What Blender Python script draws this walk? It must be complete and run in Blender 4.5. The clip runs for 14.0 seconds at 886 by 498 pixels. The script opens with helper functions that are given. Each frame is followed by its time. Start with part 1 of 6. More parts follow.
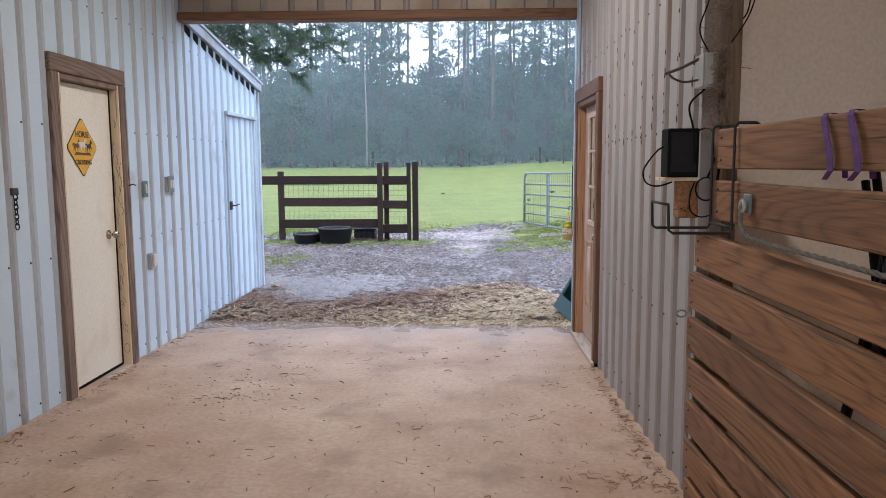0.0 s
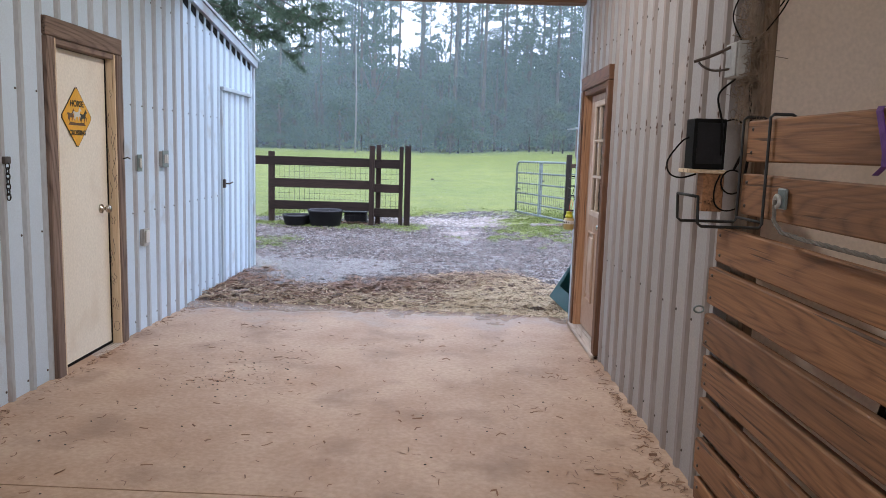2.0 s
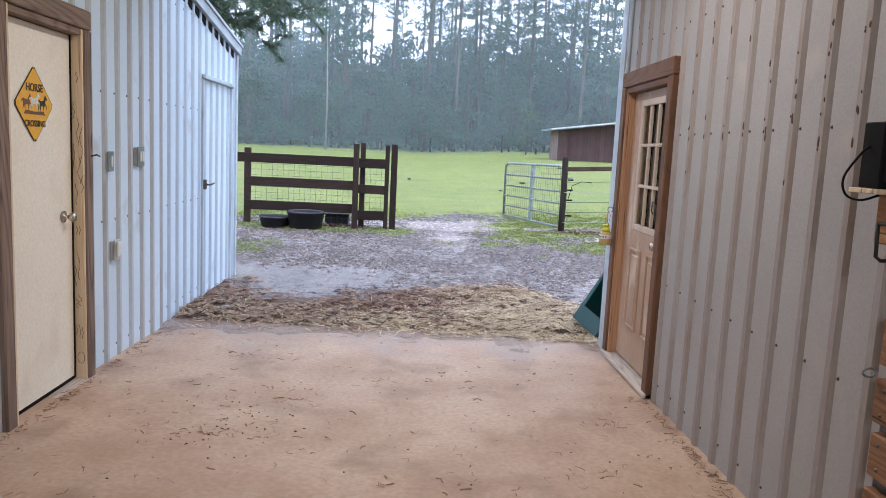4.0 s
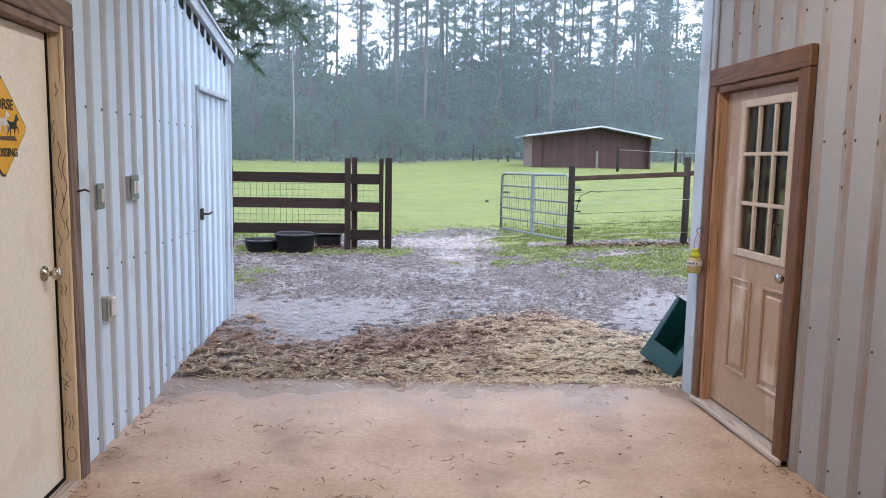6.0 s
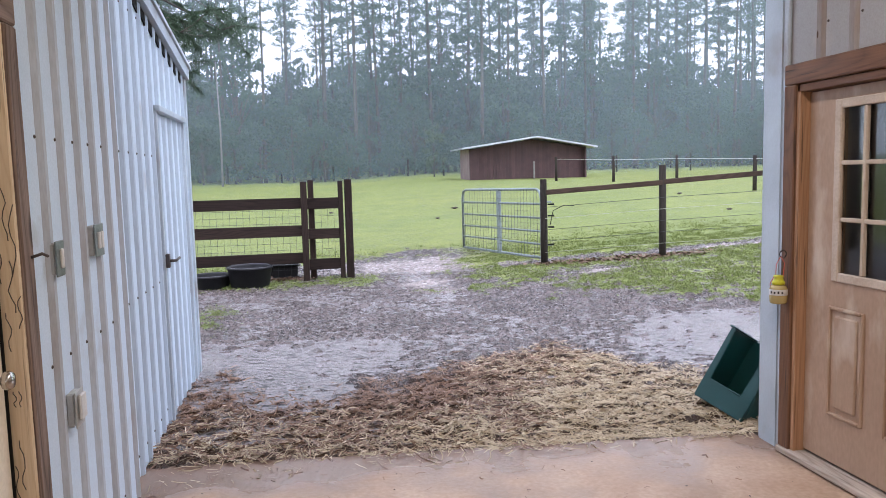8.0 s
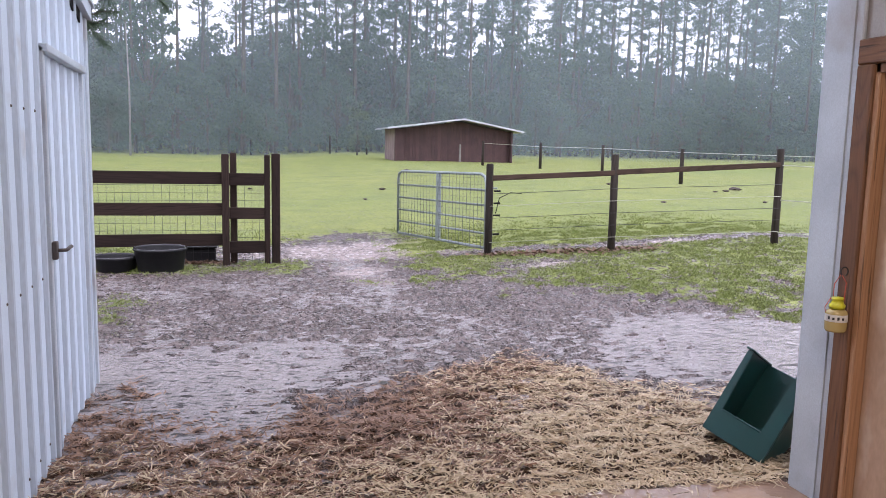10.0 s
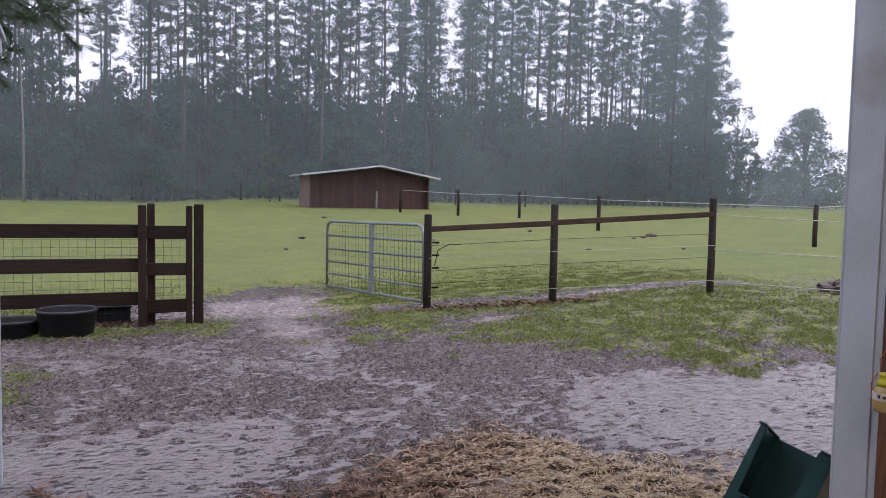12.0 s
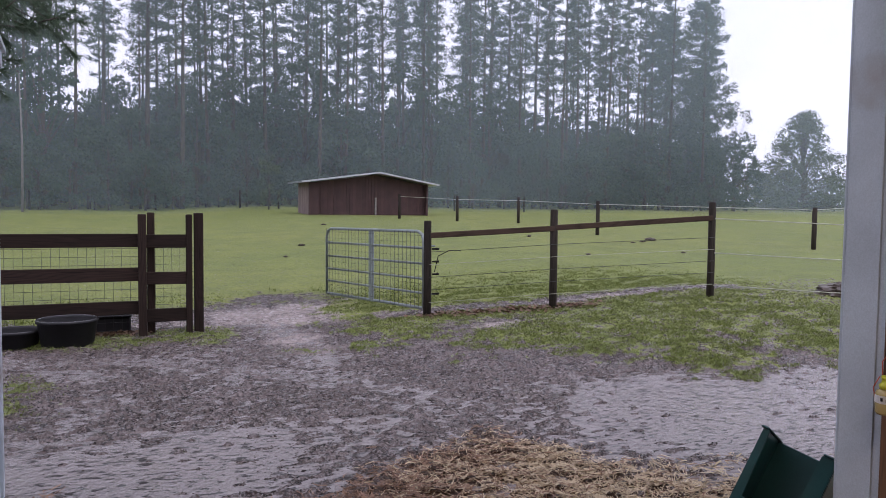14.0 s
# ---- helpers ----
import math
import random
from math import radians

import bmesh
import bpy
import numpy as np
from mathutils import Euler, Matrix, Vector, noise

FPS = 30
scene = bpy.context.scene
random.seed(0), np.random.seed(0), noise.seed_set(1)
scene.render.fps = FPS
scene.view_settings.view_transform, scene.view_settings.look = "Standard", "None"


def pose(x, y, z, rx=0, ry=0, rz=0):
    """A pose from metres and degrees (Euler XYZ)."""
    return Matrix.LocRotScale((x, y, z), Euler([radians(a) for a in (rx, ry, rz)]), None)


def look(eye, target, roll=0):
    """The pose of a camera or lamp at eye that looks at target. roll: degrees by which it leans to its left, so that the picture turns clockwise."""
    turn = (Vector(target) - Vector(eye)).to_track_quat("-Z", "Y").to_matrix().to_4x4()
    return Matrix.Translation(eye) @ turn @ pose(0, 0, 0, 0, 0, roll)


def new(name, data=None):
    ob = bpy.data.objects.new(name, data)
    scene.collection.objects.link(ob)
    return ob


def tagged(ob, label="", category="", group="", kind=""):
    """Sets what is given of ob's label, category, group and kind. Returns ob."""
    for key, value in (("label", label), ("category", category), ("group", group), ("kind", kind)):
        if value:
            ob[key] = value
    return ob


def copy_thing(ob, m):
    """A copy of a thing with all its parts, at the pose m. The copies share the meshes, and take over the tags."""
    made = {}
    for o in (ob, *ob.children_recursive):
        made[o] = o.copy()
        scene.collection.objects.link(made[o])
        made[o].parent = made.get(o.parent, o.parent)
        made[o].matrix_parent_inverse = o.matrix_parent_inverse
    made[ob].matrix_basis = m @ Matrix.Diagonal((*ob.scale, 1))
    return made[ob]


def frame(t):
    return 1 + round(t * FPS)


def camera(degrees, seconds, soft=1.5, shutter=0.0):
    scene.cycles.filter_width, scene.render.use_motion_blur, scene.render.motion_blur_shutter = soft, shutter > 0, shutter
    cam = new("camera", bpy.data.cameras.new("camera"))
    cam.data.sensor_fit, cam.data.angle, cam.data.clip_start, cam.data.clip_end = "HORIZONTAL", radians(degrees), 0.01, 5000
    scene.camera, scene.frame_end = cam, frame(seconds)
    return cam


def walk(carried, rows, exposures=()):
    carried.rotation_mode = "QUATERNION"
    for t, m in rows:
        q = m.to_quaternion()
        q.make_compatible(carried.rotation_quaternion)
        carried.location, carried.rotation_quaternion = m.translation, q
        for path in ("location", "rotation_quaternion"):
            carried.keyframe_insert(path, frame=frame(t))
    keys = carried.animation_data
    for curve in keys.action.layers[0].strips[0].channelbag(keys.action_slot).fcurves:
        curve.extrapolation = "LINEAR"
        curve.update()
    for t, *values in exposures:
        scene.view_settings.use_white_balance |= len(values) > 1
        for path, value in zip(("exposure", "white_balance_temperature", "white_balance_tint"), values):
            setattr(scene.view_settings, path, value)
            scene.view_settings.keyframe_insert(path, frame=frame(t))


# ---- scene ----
cam = camera(61.7, 14.0, soft=0.8)
METRES, EYE, TILT, LEAN, TURN = 5.0, 1.5, 0.0, 0.0, 1.6
ROWS = [
    (0.0, 0.0, 0.0, 0.0, -0.04, -6.5, 0.32),
    (0.5, -0.0002, -0.0006, -0.0003, 0.34, -6.67, 0.45),
    (1.0, -0.0016, 0.0003, -0.0003, -0.58, -6.38, 0.08),
    (1.5, -0.0101, 0.0072, -0.0013, -1.34, -6.62, -0.52),
    (2.0, -0.0249, 0.0216, -0.0033, -1.02, -7.54, -1.72),
    (4.5, -0.1214, 0.244, 0.0002, -4.16, -7.55, -2.48),
    (5.0, -0.1424, 0.2972, 0.0035, -4.69, -7.43, -1.64),
    (5.5, -0.1773, 0.3444, 0.004, -5.78, -6.61, -0.76),
    (6.0, -0.2074, 0.3889, 0.0055, -6.38, -6.79, -1.04),
    (6.5, -0.2276, 0.4444, 0.0105, -6.14, -5.24, 0.03),
    (7.0, -0.252, 0.4903, 0.0126, -5.68, -5.55, 0.05),
    (7.5, -0.2805, 0.5339, 0.017, -8.9, -5.42, 1.08),
    (10.0, -0.3175, 0.7788, 0.0166, -18.16, -7.17, -1.25),
    (10.5, -0.3242, 0.8307, 0.0227, -21.08, -5.28, -1.13),
    (11.0, -0.3385, 0.8716, 0.023, -25.87, -5.26, 0.34),
    (11.5, -0.3556, 0.8999, 0.0289, -27.18, -4.79, 0.13),
    (12.0, -0.3526, 0.9032, 0.0282, -25.05, -3.53, -1.19),
    (12.5, -0.3525, 0.9041, 0.0289, -24.57, -3.6, -1.18),
    (13.0, -0.3515, 0.9042, 0.0285, -24.65, -3.43, -0.88),
    (13.5, -0.3534, 0.9054, 0.0293, -25.32, -3.23, -0.96),
    (14.0, -0.3545, 0.9033, 0.0294, -25.14, -3.08, -0.66),
]
EXPOSURES = [(0.0, 0.45, 5650, 9), (2.0, 0.45, 5650, 9), (5.0, 0.5, 5750, 9), (7.5, 0.4, 5950, 11), (10.0, 0.25, 6350, 19), (10.5, 0.2, 6400, 19), (11.0, -0.12, 6400, 19), (11.5, -0.2, 6400, 19), (12.0, -0.64, 6400, 20), (12.5, -0.7, 6350, 20), (14.0, -0.7, 6350, 20)]
walk(cam, [(t, pose(0, 0, EYE, TILT, LEAN, TURN) @ pose(METRES * x, METRES * y, METRES * z, 90 + pitch, roll, yaw)) for t, x, y, z, yaw, pitch, roll in ROWS], EXPOSURES)

# ---- lights ----
world = bpy.data.worlds.new("overcast_sky")
scene.world = world
world.use_nodes = True
wn, wl = world.node_tree.nodes, world.node_tree.links
sky = wn.new("ShaderNodeTexSky")
sky.sky_type, sky.sun_disc = "NISHITA", False
sky.sun_elevation, sky.sun_rotation = radians(48), radians(150)
sky.dust_density, sky.air_density = 4.0, 1.0
grey = wn.new("ShaderNodeHueSaturation")
grey.inputs["Saturation"].default_value = 0.22
wl.new(sky.outputs[0], grey.inputs["Color"])
cloud = wn.new("ShaderNodeMix")
cloud.data_type = "RGBA"
cloud.inputs[0].default_value = 0.75
cloud.inputs[7].default_value = (16.8, 17.1, 20.0, 1)
wl.new(grey.outputs[0], cloud.inputs[6])
bg = wn["Background"]
bg.inputs[1].default_value = 0.15
wl.new(cloud.outputs[2], bg.inputs[0])

sun_data = bpy.data.lights.new("sun", "SUN")
sun_data.energy, sun_data.angle, sun_data.color = 0.7, radians(25), (1.0, 0.97, 0.92)
sun = new("sun", sun_data)
sun.matrix_world = look((0, 0, 60), (-12, 30, 0))

# two shop lights under the barn ceiling, warm white
for lamp_y, watts in ((-1.6, 92), (4.6, 47)):
    lamp_data = bpy.data.lights.new("shop_light_tube", "AREA")
    lamp_data.shape, lamp_data.size, lamp_data.size_y = "RECTANGLE", 0.14, 1.2
    lamp_data.energy, lamp_data.color = watts, (1.0, 0.86, 0.72)
    lamp = new("shop_light_lamp", lamp_data)
    lamp.matrix_world = pose(-0.35, lamp_y, 3.31)


# ---- materials ----
def material(name, colour, rough=0.6, metal=0.0, colour2=None, scale=8.0, fine=80.0, bump=0.15, stretch=(1, 1, 1), mixed=0.5,
             vary=0.0, gloss_noise=0.1, specular=0.5, coords="Object", dirt=None, dirt_amount=0.0, dirt_scale=2.0):
    """Two scales of colour noise, uneven gloss, fine bump; optional dirt patches and object-to-object variation."""
    m = bpy.data.materials.new(name)
    m.use_nodes = True
    n, l = m.node_tree.nodes, m.node_tree.links
    b = n["Principled BSDF"]
    tc, mp = n.new("ShaderNodeTexCoord"), n.new("ShaderNodeMapping")
    mp.inputs["Scale"].default_value = stretch
    l.new(tc.outputs[coords], mp.inputs[0])

    def noise_node(s, detail=5.0):
        t = n.new("ShaderNodeTexNoise")
        t.inputs["Scale"].default_value, t.inputs["Detail"].default_value = s, detail
        l.new(mp.outputs[0], t.inputs["Vector"])
        return t

    def mix(fac, a, c):
        x = n.new("ShaderNodeMix")
        x.data_type = "RGBA"
        for sock, v in ((x.inputs[0], fac), (x.inputs[6], a), (x.inputs[7], c)):
            if hasattr(v, "is_linked"):
                l.new(v, sock)
            else:
                sock.default_value = v if isinstance(v, float) else (*v[:3], 1)
        return x.outputs[2]

    def ramp(sock, lo, hi, top=1.0):
        r = n.new("ShaderNodeMapRange")
        r.inputs[1].default_value, r.inputs[2].default_value, r.inputs[4].default_value = lo, hi, top
        l.new(sock, r.inputs[0])
        return r.outputs[0]

    c2 = colour2 or tuple(c * 0.72 for c in colour)
    big, small = noise_node(scale), noise_node(fine)
    col = mix(ramp(big.outputs[0], 0.35, 0.68, mixed * 2 if mixed < 0.5 else 1.0), colour, c2)
    col = mix(ramp(small.outputs[0], 0.3, 0.75, 0.35), col, tuple(c * 0.6 for c in c2))
    if dirt:
        d = noise_node(dirt_scale, 8.0)
        col = mix(ramp(d.outputs[0], 0.62 - 0.25 * dirt_amount, 0.78 - 0.2 * dirt_amount, 0.85), col, dirt)
    if vary:
        info, hsv = n.new("ShaderNodeObjectInfo"), n.new("ShaderNodeHueSaturation")
        r = n.new("ShaderNodeMapRange")
        r.inputs[3].default_value, r.inputs[4].default_value = 1 - vary, 1 + vary
        l.new(info.outputs["Random"], r.inputs[0])
        l.new(r.outputs[0], hsv.inputs["Value"])
        l.new(col, hsv.inputs["Color"])
        col = hsv.outputs[0]
    l.new(col, b.inputs["Base Color"])
    rr = n.new("ShaderNodeMapRange")
    rr.inputs[3].default_value, rr.inputs[4].default_value = max(0.02, rough - gloss_noise), min(1, rough + gloss_noise)
    l.new(small.outputs[0], rr.inputs[0])
    l.new(rr.outputs[0], b.inputs["Roughness"])
    b.inputs["Metallic"].default_value = metal
    b.inputs["Specular IOR Level"].default_value = specular
    if bump:
        bp = n.new("ShaderNodeBump")
        bp.inputs["Strength"].default_value, bp.inputs["Distance"].default_value = bump, 0.01
        l.new(small.outputs[0], bp.inputs["Height"])
        l.new(bp.outputs[0], b.inputs["Normal"])
    return m


def wood(name, light, dark, axis="Y", rough=0.65, ring=14.0, vary=0.12, knots=True, contrast=1.0):
    """Fine streaks and sharp growth rings along one axis, dark knots, cracks; each piece takes its own stretch of the log."""
    m = bpy.data.materials.new(name)
    m.use_nodes = True
    n, l = m.node_tree.nodes, m.node_tree.links
    b = n["Principled BSDF"]
    tc, info = n.new("ShaderNodeTexCoord"), n.new("ShaderNodeObjectInfo")
    add, mul = n.new("ShaderNodeVectorMath"), n.new("ShaderNodeVectorMath")
    mul.operation = "SCALE"
    mul.inputs[0].default_value = (7.3, 11.1, 5.7)
    l.new(info.outputs["Random"], mul.inputs["Scale"])
    l.new(tc.outputs["Object"], add.inputs[0])
    l.new(mul.outputs[0], add.inputs[1])

    def along(s):
        mp = n.new("ShaderNodeMapping")
        mp.inputs["Scale"].default_value = {"X": (s, 1, 1), "Y": (1, s, 1), "Z": (1, 1, s)}[axis]
        l.new(add.outputs[0], mp.inputs[0])
        return mp.outputs[0]

    def tex(vec, scale, detail):
        t = n.new("ShaderNodeTexNoise")
        t.inputs["Scale"].default_value, t.inputs["Detail"].default_value = scale, detail
        l.new(vec, t.inputs["Vector"])
        return t.outputs[0]

    def calc(op, a, c, d=0.0):
        x = n.new("ShaderNodeMath")
        x.operation = op
        for sock, v in zip(x.inputs, (a, c, d)):
            if hasattr(v, "is_linked"):
                l.new(v, sock)
            else:
                sock.default_value = v
        return x.outputs[0]

    def blend(fac, a, c):
        x = n.new("ShaderNodeMix")
        x.data_type = "RGBA"
        for sock, v in ((x.inputs[0], fac), (x.inputs[6], a), (x.inputs[7], c)):
            if hasattr(v, "is_linked"):
                l.new(v, sock)
            else:
                sock.default_value = (*v, 1)
        return x.outputs[2]

    def span(sock, lo, hi, top):
        r = n.new("ShaderNodeMapRange")
        r.inputs[1].default_value, r.inputs[2].default_value, r.inputs[4].default_value = lo, hi, top
        l.new(sock, r.inputs[0])
        return r.outputs[0]

    rings = calc("POWER", calc("MULTIPLY", calc("PINGPONG", calc("MULTIPLY", tex(along(0.09), 3.5, 1.5), ring * 2.6), 0.5), 2.0), 2.5)
    streak = tex(along(0.03), 130.0, 3.0)
    cracks = span(tex(along(0.025), 70.0, 2.0), 0.64, 0.70, 0.8)
    tone = calc("MULTIPLY_ADD", rings, 0.30 * contrast, calc("MULTIPLY", streak, 0.75))
    col = blend(span(tone, 0.22, 0.85, 1.0), light, dark)
    col = blend(span(tex(along(0.3), 3.0, 4.0), 0.4, 0.75, 0.5), col, tuple(c * 0.7 for c in dark))
    col = blend(cracks, col, tuple(c * 0.35 for c in dark))
    if knots:
        vor = n.new("ShaderNodeTexVoronoi")
        vor.inputs["Scale"].default_value = 2.3
        l.new(along(0.55), vor.inputs["Vector"])
        kr = n.new("ShaderNodeMapRange")
        kr.inputs[1].default_value, kr.inputs[2].default_value, kr.inputs[3].default_value, kr.inputs[4].default_value = 0.055, 0.095, 0.9, 0.0
        l.new(vor.outputs["Distance"], kr.inputs[0])
        col = blend(kr.outputs[0], col, tuple(c * 0.4 for c in dark))
    hsv, r = n.new("ShaderNodeHueSaturation"), n.new("ShaderNodeMapRange")
    r.inputs[3].default_value, r.inputs[4].default_value = 1 - vary, 1 + vary
    l.new(info.outputs["Random"], r.inputs[0])
    l.new(r.outputs[0], hsv.inputs["Value"])
    l.new(col, hsv.inputs["Color"])
    l.new(hsv.outputs[0], b.inputs["Base Color"])
    b.inputs["Roughness"].default_value = rough
    bp = n.new("ShaderNodeBump")
    bp.inputs["Strength"].default_value, bp.inputs["Distance"].default_value = 0.4, 0.004
    bp.invert = True
    l.new(calc("ADD", tone, cracks), bp.inputs["Height"])
    l.new(bp.outputs[0], b.inputs["Normal"])
    return m


M_blue = material("blue_grey_painted_steel", (0.63, 0.74, 0.84), 0.42, 0.0, (0.59, 0.70, 0.80), 1.5, 160, 0.04, dirt=(0.38, 0.38, 0.37), dirt_amount=0.05, dirt_scale=3, vary=0.03)
# rib shade put into the colour, darker than the flats, with dust on top
M_rib = material("shaded_dusty_steel_rib", (0.49, 0.54, 0.59), 0.6, 0.0, (0.40, 0.415, 0.43), 3, 90, 0.08, stretch=(1, 1, 0.25), dirt=(0.26, 0.20, 0.16), dirt_amount=0.15, dirt_scale=5)
# same rib shade in the colour, no dust
M_rib_shaded = material("shaded_blue_steel_rib", (0.49, 0.58, 0.67), 0.5, 0.0, (0.43, 0.51, 0.59), 3, 90, 0.05, stretch=(1, 1, 0.25))
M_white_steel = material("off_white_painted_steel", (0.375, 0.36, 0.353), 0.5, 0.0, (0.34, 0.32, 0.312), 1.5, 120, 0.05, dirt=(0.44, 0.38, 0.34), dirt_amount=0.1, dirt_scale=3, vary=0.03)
# flank shade and brown dust share this darker rib colour
M_white_rib = material("shaded_dusty_white_rib", (0.33, 0.30, 0.285), 0.75, 0.0, (0.28, 0.235, 0.215), 5, 90, 0.15, stretch=(1, 1, 0.2), dirt=(0.22, 0.14, 0.10), dirt_amount=0.2, dirt_scale=6)
M_trim = material("pale_blue_steel_trim", (0.53, 0.595, 0.655), 0.4, 0.0, None, 2, 150, 0.04, dirt=(0.3, 0.24, 0.2), dirt_amount=0.2)
M_screw = material("dark_screw_head", (0.12, 0.10, 0.09), 0.5, 0.6)
M_cream = material("cream_painted_door", (0.84, 0.775, 0.65), 0.45, 0.0, (0.81, 0.745, 0.615), 1.2, 60, 0.03, dirt=(0.66, 0.57, 0.44), dirt_amount=0.1, dirt_scale=2.5)
M_tan = material("tan_painted_door", (0.46, 0.315, 0.22), 0.5, 0.0, (0.40, 0.27, 0.185), 2.5, 60, 0.05, stretch=(1, 1, 0.4), dirt=(0.62, 0.52, 0.42), dirt_amount=0.2, dirt_scale=5)
M_muntin = material("worn_pale_door_trim", (0.58, 0.48, 0.39), 0.55, 0.0, (0.50, 0.40, 0.31), 6, 90, 0.1, dirt=(0.36, 0.26, 0.19), dirt_amount=0.15, dirt_scale=9)
M_weathered = wood("weathered_grey_wood", (0.27, 0.195, 0.15), (0.085, 0.055, 0.042), "Z", 0.8, 8, 0.08, contrast=1.2)
M_weathered_y = wood("weathered_grey_wood_crosswise", (0.27, 0.195, 0.15), (0.085, 0.055, 0.042), "Y", 0.8, 9, 0.08)
M_brown_trim = wood("red_brown_stained_wood", (0.18, 0.082, 0.038), (0.08, 0.036, 0.018), "Z", 0.6, 12, 0.1, knots=False)
M_brown_trim_y = wood("red_brown_stained_wood_crosswise", (0.18, 0.082, 0.038), (0.08, 0.036, 0.018), "Y", 0.6, 12, 0.1, knots=False)
M_brown_trim_x = wood("red_brown_beam", (0.24, 0.12, 0.065), (0.11, 0.05, 0.03), "X", 0.7, 10, 0.1)
M_jamb = wood("yellow_pine_jamb", (0.80, 0.66, 0.46), (0.58, 0.43, 0.27), "Z", 0.55, 10, 0.05, contrast=0.8)
M_jamb_brown = wood("orange_brown_pine_jamb", (0.44, 0.25, 0.135), (0.24, 0.12, 0.06), "Z", 0.55, 10, 0.05, contrast=0.8)
M_threshold = wood("pale_worn_threshold", (0.56, 0.48, 0.40), (0.30, 0.24, 0.19), "Y", 0.75, 9, 0.05, knots=False)
M_plank = wood("rough_pine_plank", (0.33, 0.162, 0.068), (0.085, 0.038, 0.017), "Y", 0.7, 13, 0.18, contrast=0.8)
M_post_wood = wood("rough_pine_post", (0.27, 0.185, 0.12), (0.12, 0.08, 0.05), "Z", 0.8, 12, 0.1)
M_fence = wood("dark_stained_fence_wood", (0.032, 0.019, 0.015), (0.012, 0.008, 0.006), "X", 0.85, 12, 0.2, knots=False)
M_fence_post = wood("dark_stained_post_wood", (0.035, 0.022, 0.017), (0.016, 0.010, 0.008), "Z", 0.85, 12, 0.2, knots=False)
M_grey_post = wood("wet_weathered_post", (0.042, 0.034, 0.027), (0.016, 0.013, 0.010), "Z", 0.85, 12, 0.2, knots=False)
M_grey_rail = wood("wet_weathered_rail", (0.066, 0.043, 0.03), (0.022, 0.014, 0.010), "X", 0.85, 12, 0.2, knots=False)
for m in (M_fence, M_fence_post, M_grey_post, M_grey_rail):
    m.node_tree.nodes["Principled BSDF"].inputs["Specular IOR Level"].default_value = 0.2
M_galv = material("galvanised_steel", (0.27, 0.31, 0.31), 0.42, 0.5, (0.20, 0.235, 0.235), 12, 90, 0.03)
M_wire = material("fence_wire", (0.06, 0.06, 0.06), 0.6, 0.2)
M_white_wire = material("white_electric_rope", (0.52, 0.53, 0.42), 0.6)
M_chrome = material("satin_nickel", (0.62, 0.58, 0.52), 0.25, 1.0, gloss_noise=0.05)
M_black = material("black_plastic", (0.005, 0.005, 0.0055), 0.7, 0.0, (0.009, 0.009, 0.009), 10, 100, 0.05, specular=0.15)
M_black_steel = material("black_coated_steel", (0.010, 0.010, 0.010), 0.6, 0.0)
M_rubber = material("black_rubber", (0.009, 0.009, 0.011), 0.65, 0.0, (0.015, 0.015, 0.017), 9, 90, 0.1, specular=0.3)
M_teal = material("dark_green_plastic", (0.006, 0.058, 0.054), 0.35, 0.0, (0.004, 0.045, 0.042), 4, 120, 0.06)
M_concrete = material("dusty_concrete", (0.53, 0.38, 0.268), 0.62, 0.0, (0.41, 0.265, 0.17), 1.7, 38, 0.3, dirt=(0.28, 0.18, 0.12), dirt_amount=0.34, dirt_scale=2.3, gloss_noise=0.2)
n, l = M_concrete.node_tree.nodes, M_concrete.node_tree.links
# rain blown in over the slab's edge: darker and glossier there
b = n["Principled BSDF"]
pos, sep, wave, fade, amt = n.new("ShaderNodeNewGeometry"), n.new("ShaderNodeSeparateXYZ"), n.new("ShaderNodeTexNoise"), n.new("ShaderNodeMath"), n.new("ShaderNodeMapRange")
wave.inputs["Scale"].default_value, wave.inputs["Detail"].default_value = 2.2, 6.0
l.new(pos.outputs["Position"], sep.inputs[0])
l.new(pos.outputs["Position"], wave.inputs["Vector"])
fade.operation = "MULTIPLY_ADD"
fade.inputs[1].default_value = 1.6
l.new(wave.outputs[0], fade.inputs[0])
l.new(sep.outputs["Y"], fade.inputs[2])
amt.inputs[1].default_value, amt.inputs[2].default_value = 7.05, 7.55
l.new(fade.outputs[0], amt.inputs[0])
wet_col, wet_rough = n.new("ShaderNodeMix"), n.new("ShaderNodeMix")
wet_col.data_type = "RGBA"
wet_col.inputs[7].default_value = (0.25, 0.165, 0.115, 1)
wet_rough.inputs[3].default_value = 0.16
for mx, sock, i in ((wet_col, b.inputs["Base Color"], 6), (wet_rough, b.inputs["Roughness"], 2)):
    l.new(sock.links[0].from_socket, mx.inputs[i])
    l.new(amt.outputs[0], mx.inputs[0])
    l.new(mx.outputs[2 if i == 6 else 0], sock)
M_plaster = material("white_painted_plywood", (0.86, 0.735, 0.62), 0.7, 0.0, (0.82, 0.69, 0.57), 0.8, 60, 0.02, dirt=(0.62, 0.52, 0.42), dirt_amount=0.04)
M_ceiling = material("bare_steel_ceiling", (0.40, 0.39, 0.38), 0.6)
M_tan_steel = material("tan_dusty_steel", (0.46, 0.38, 0.31), 0.6, 0.0, (0.38, 0.30, 0.24), 2, 90, 0.08, dirt=(0.25, 0.17, 0.12), dirt_amount=0.3)
M_bark = material("pine_bark", (0.10, 0.082, 0.07), 0.9, 0.0, (0.06, 0.05, 0.045), 6, 30, 0.5, stretch=(1, 1, 0.3), vary=0.2)
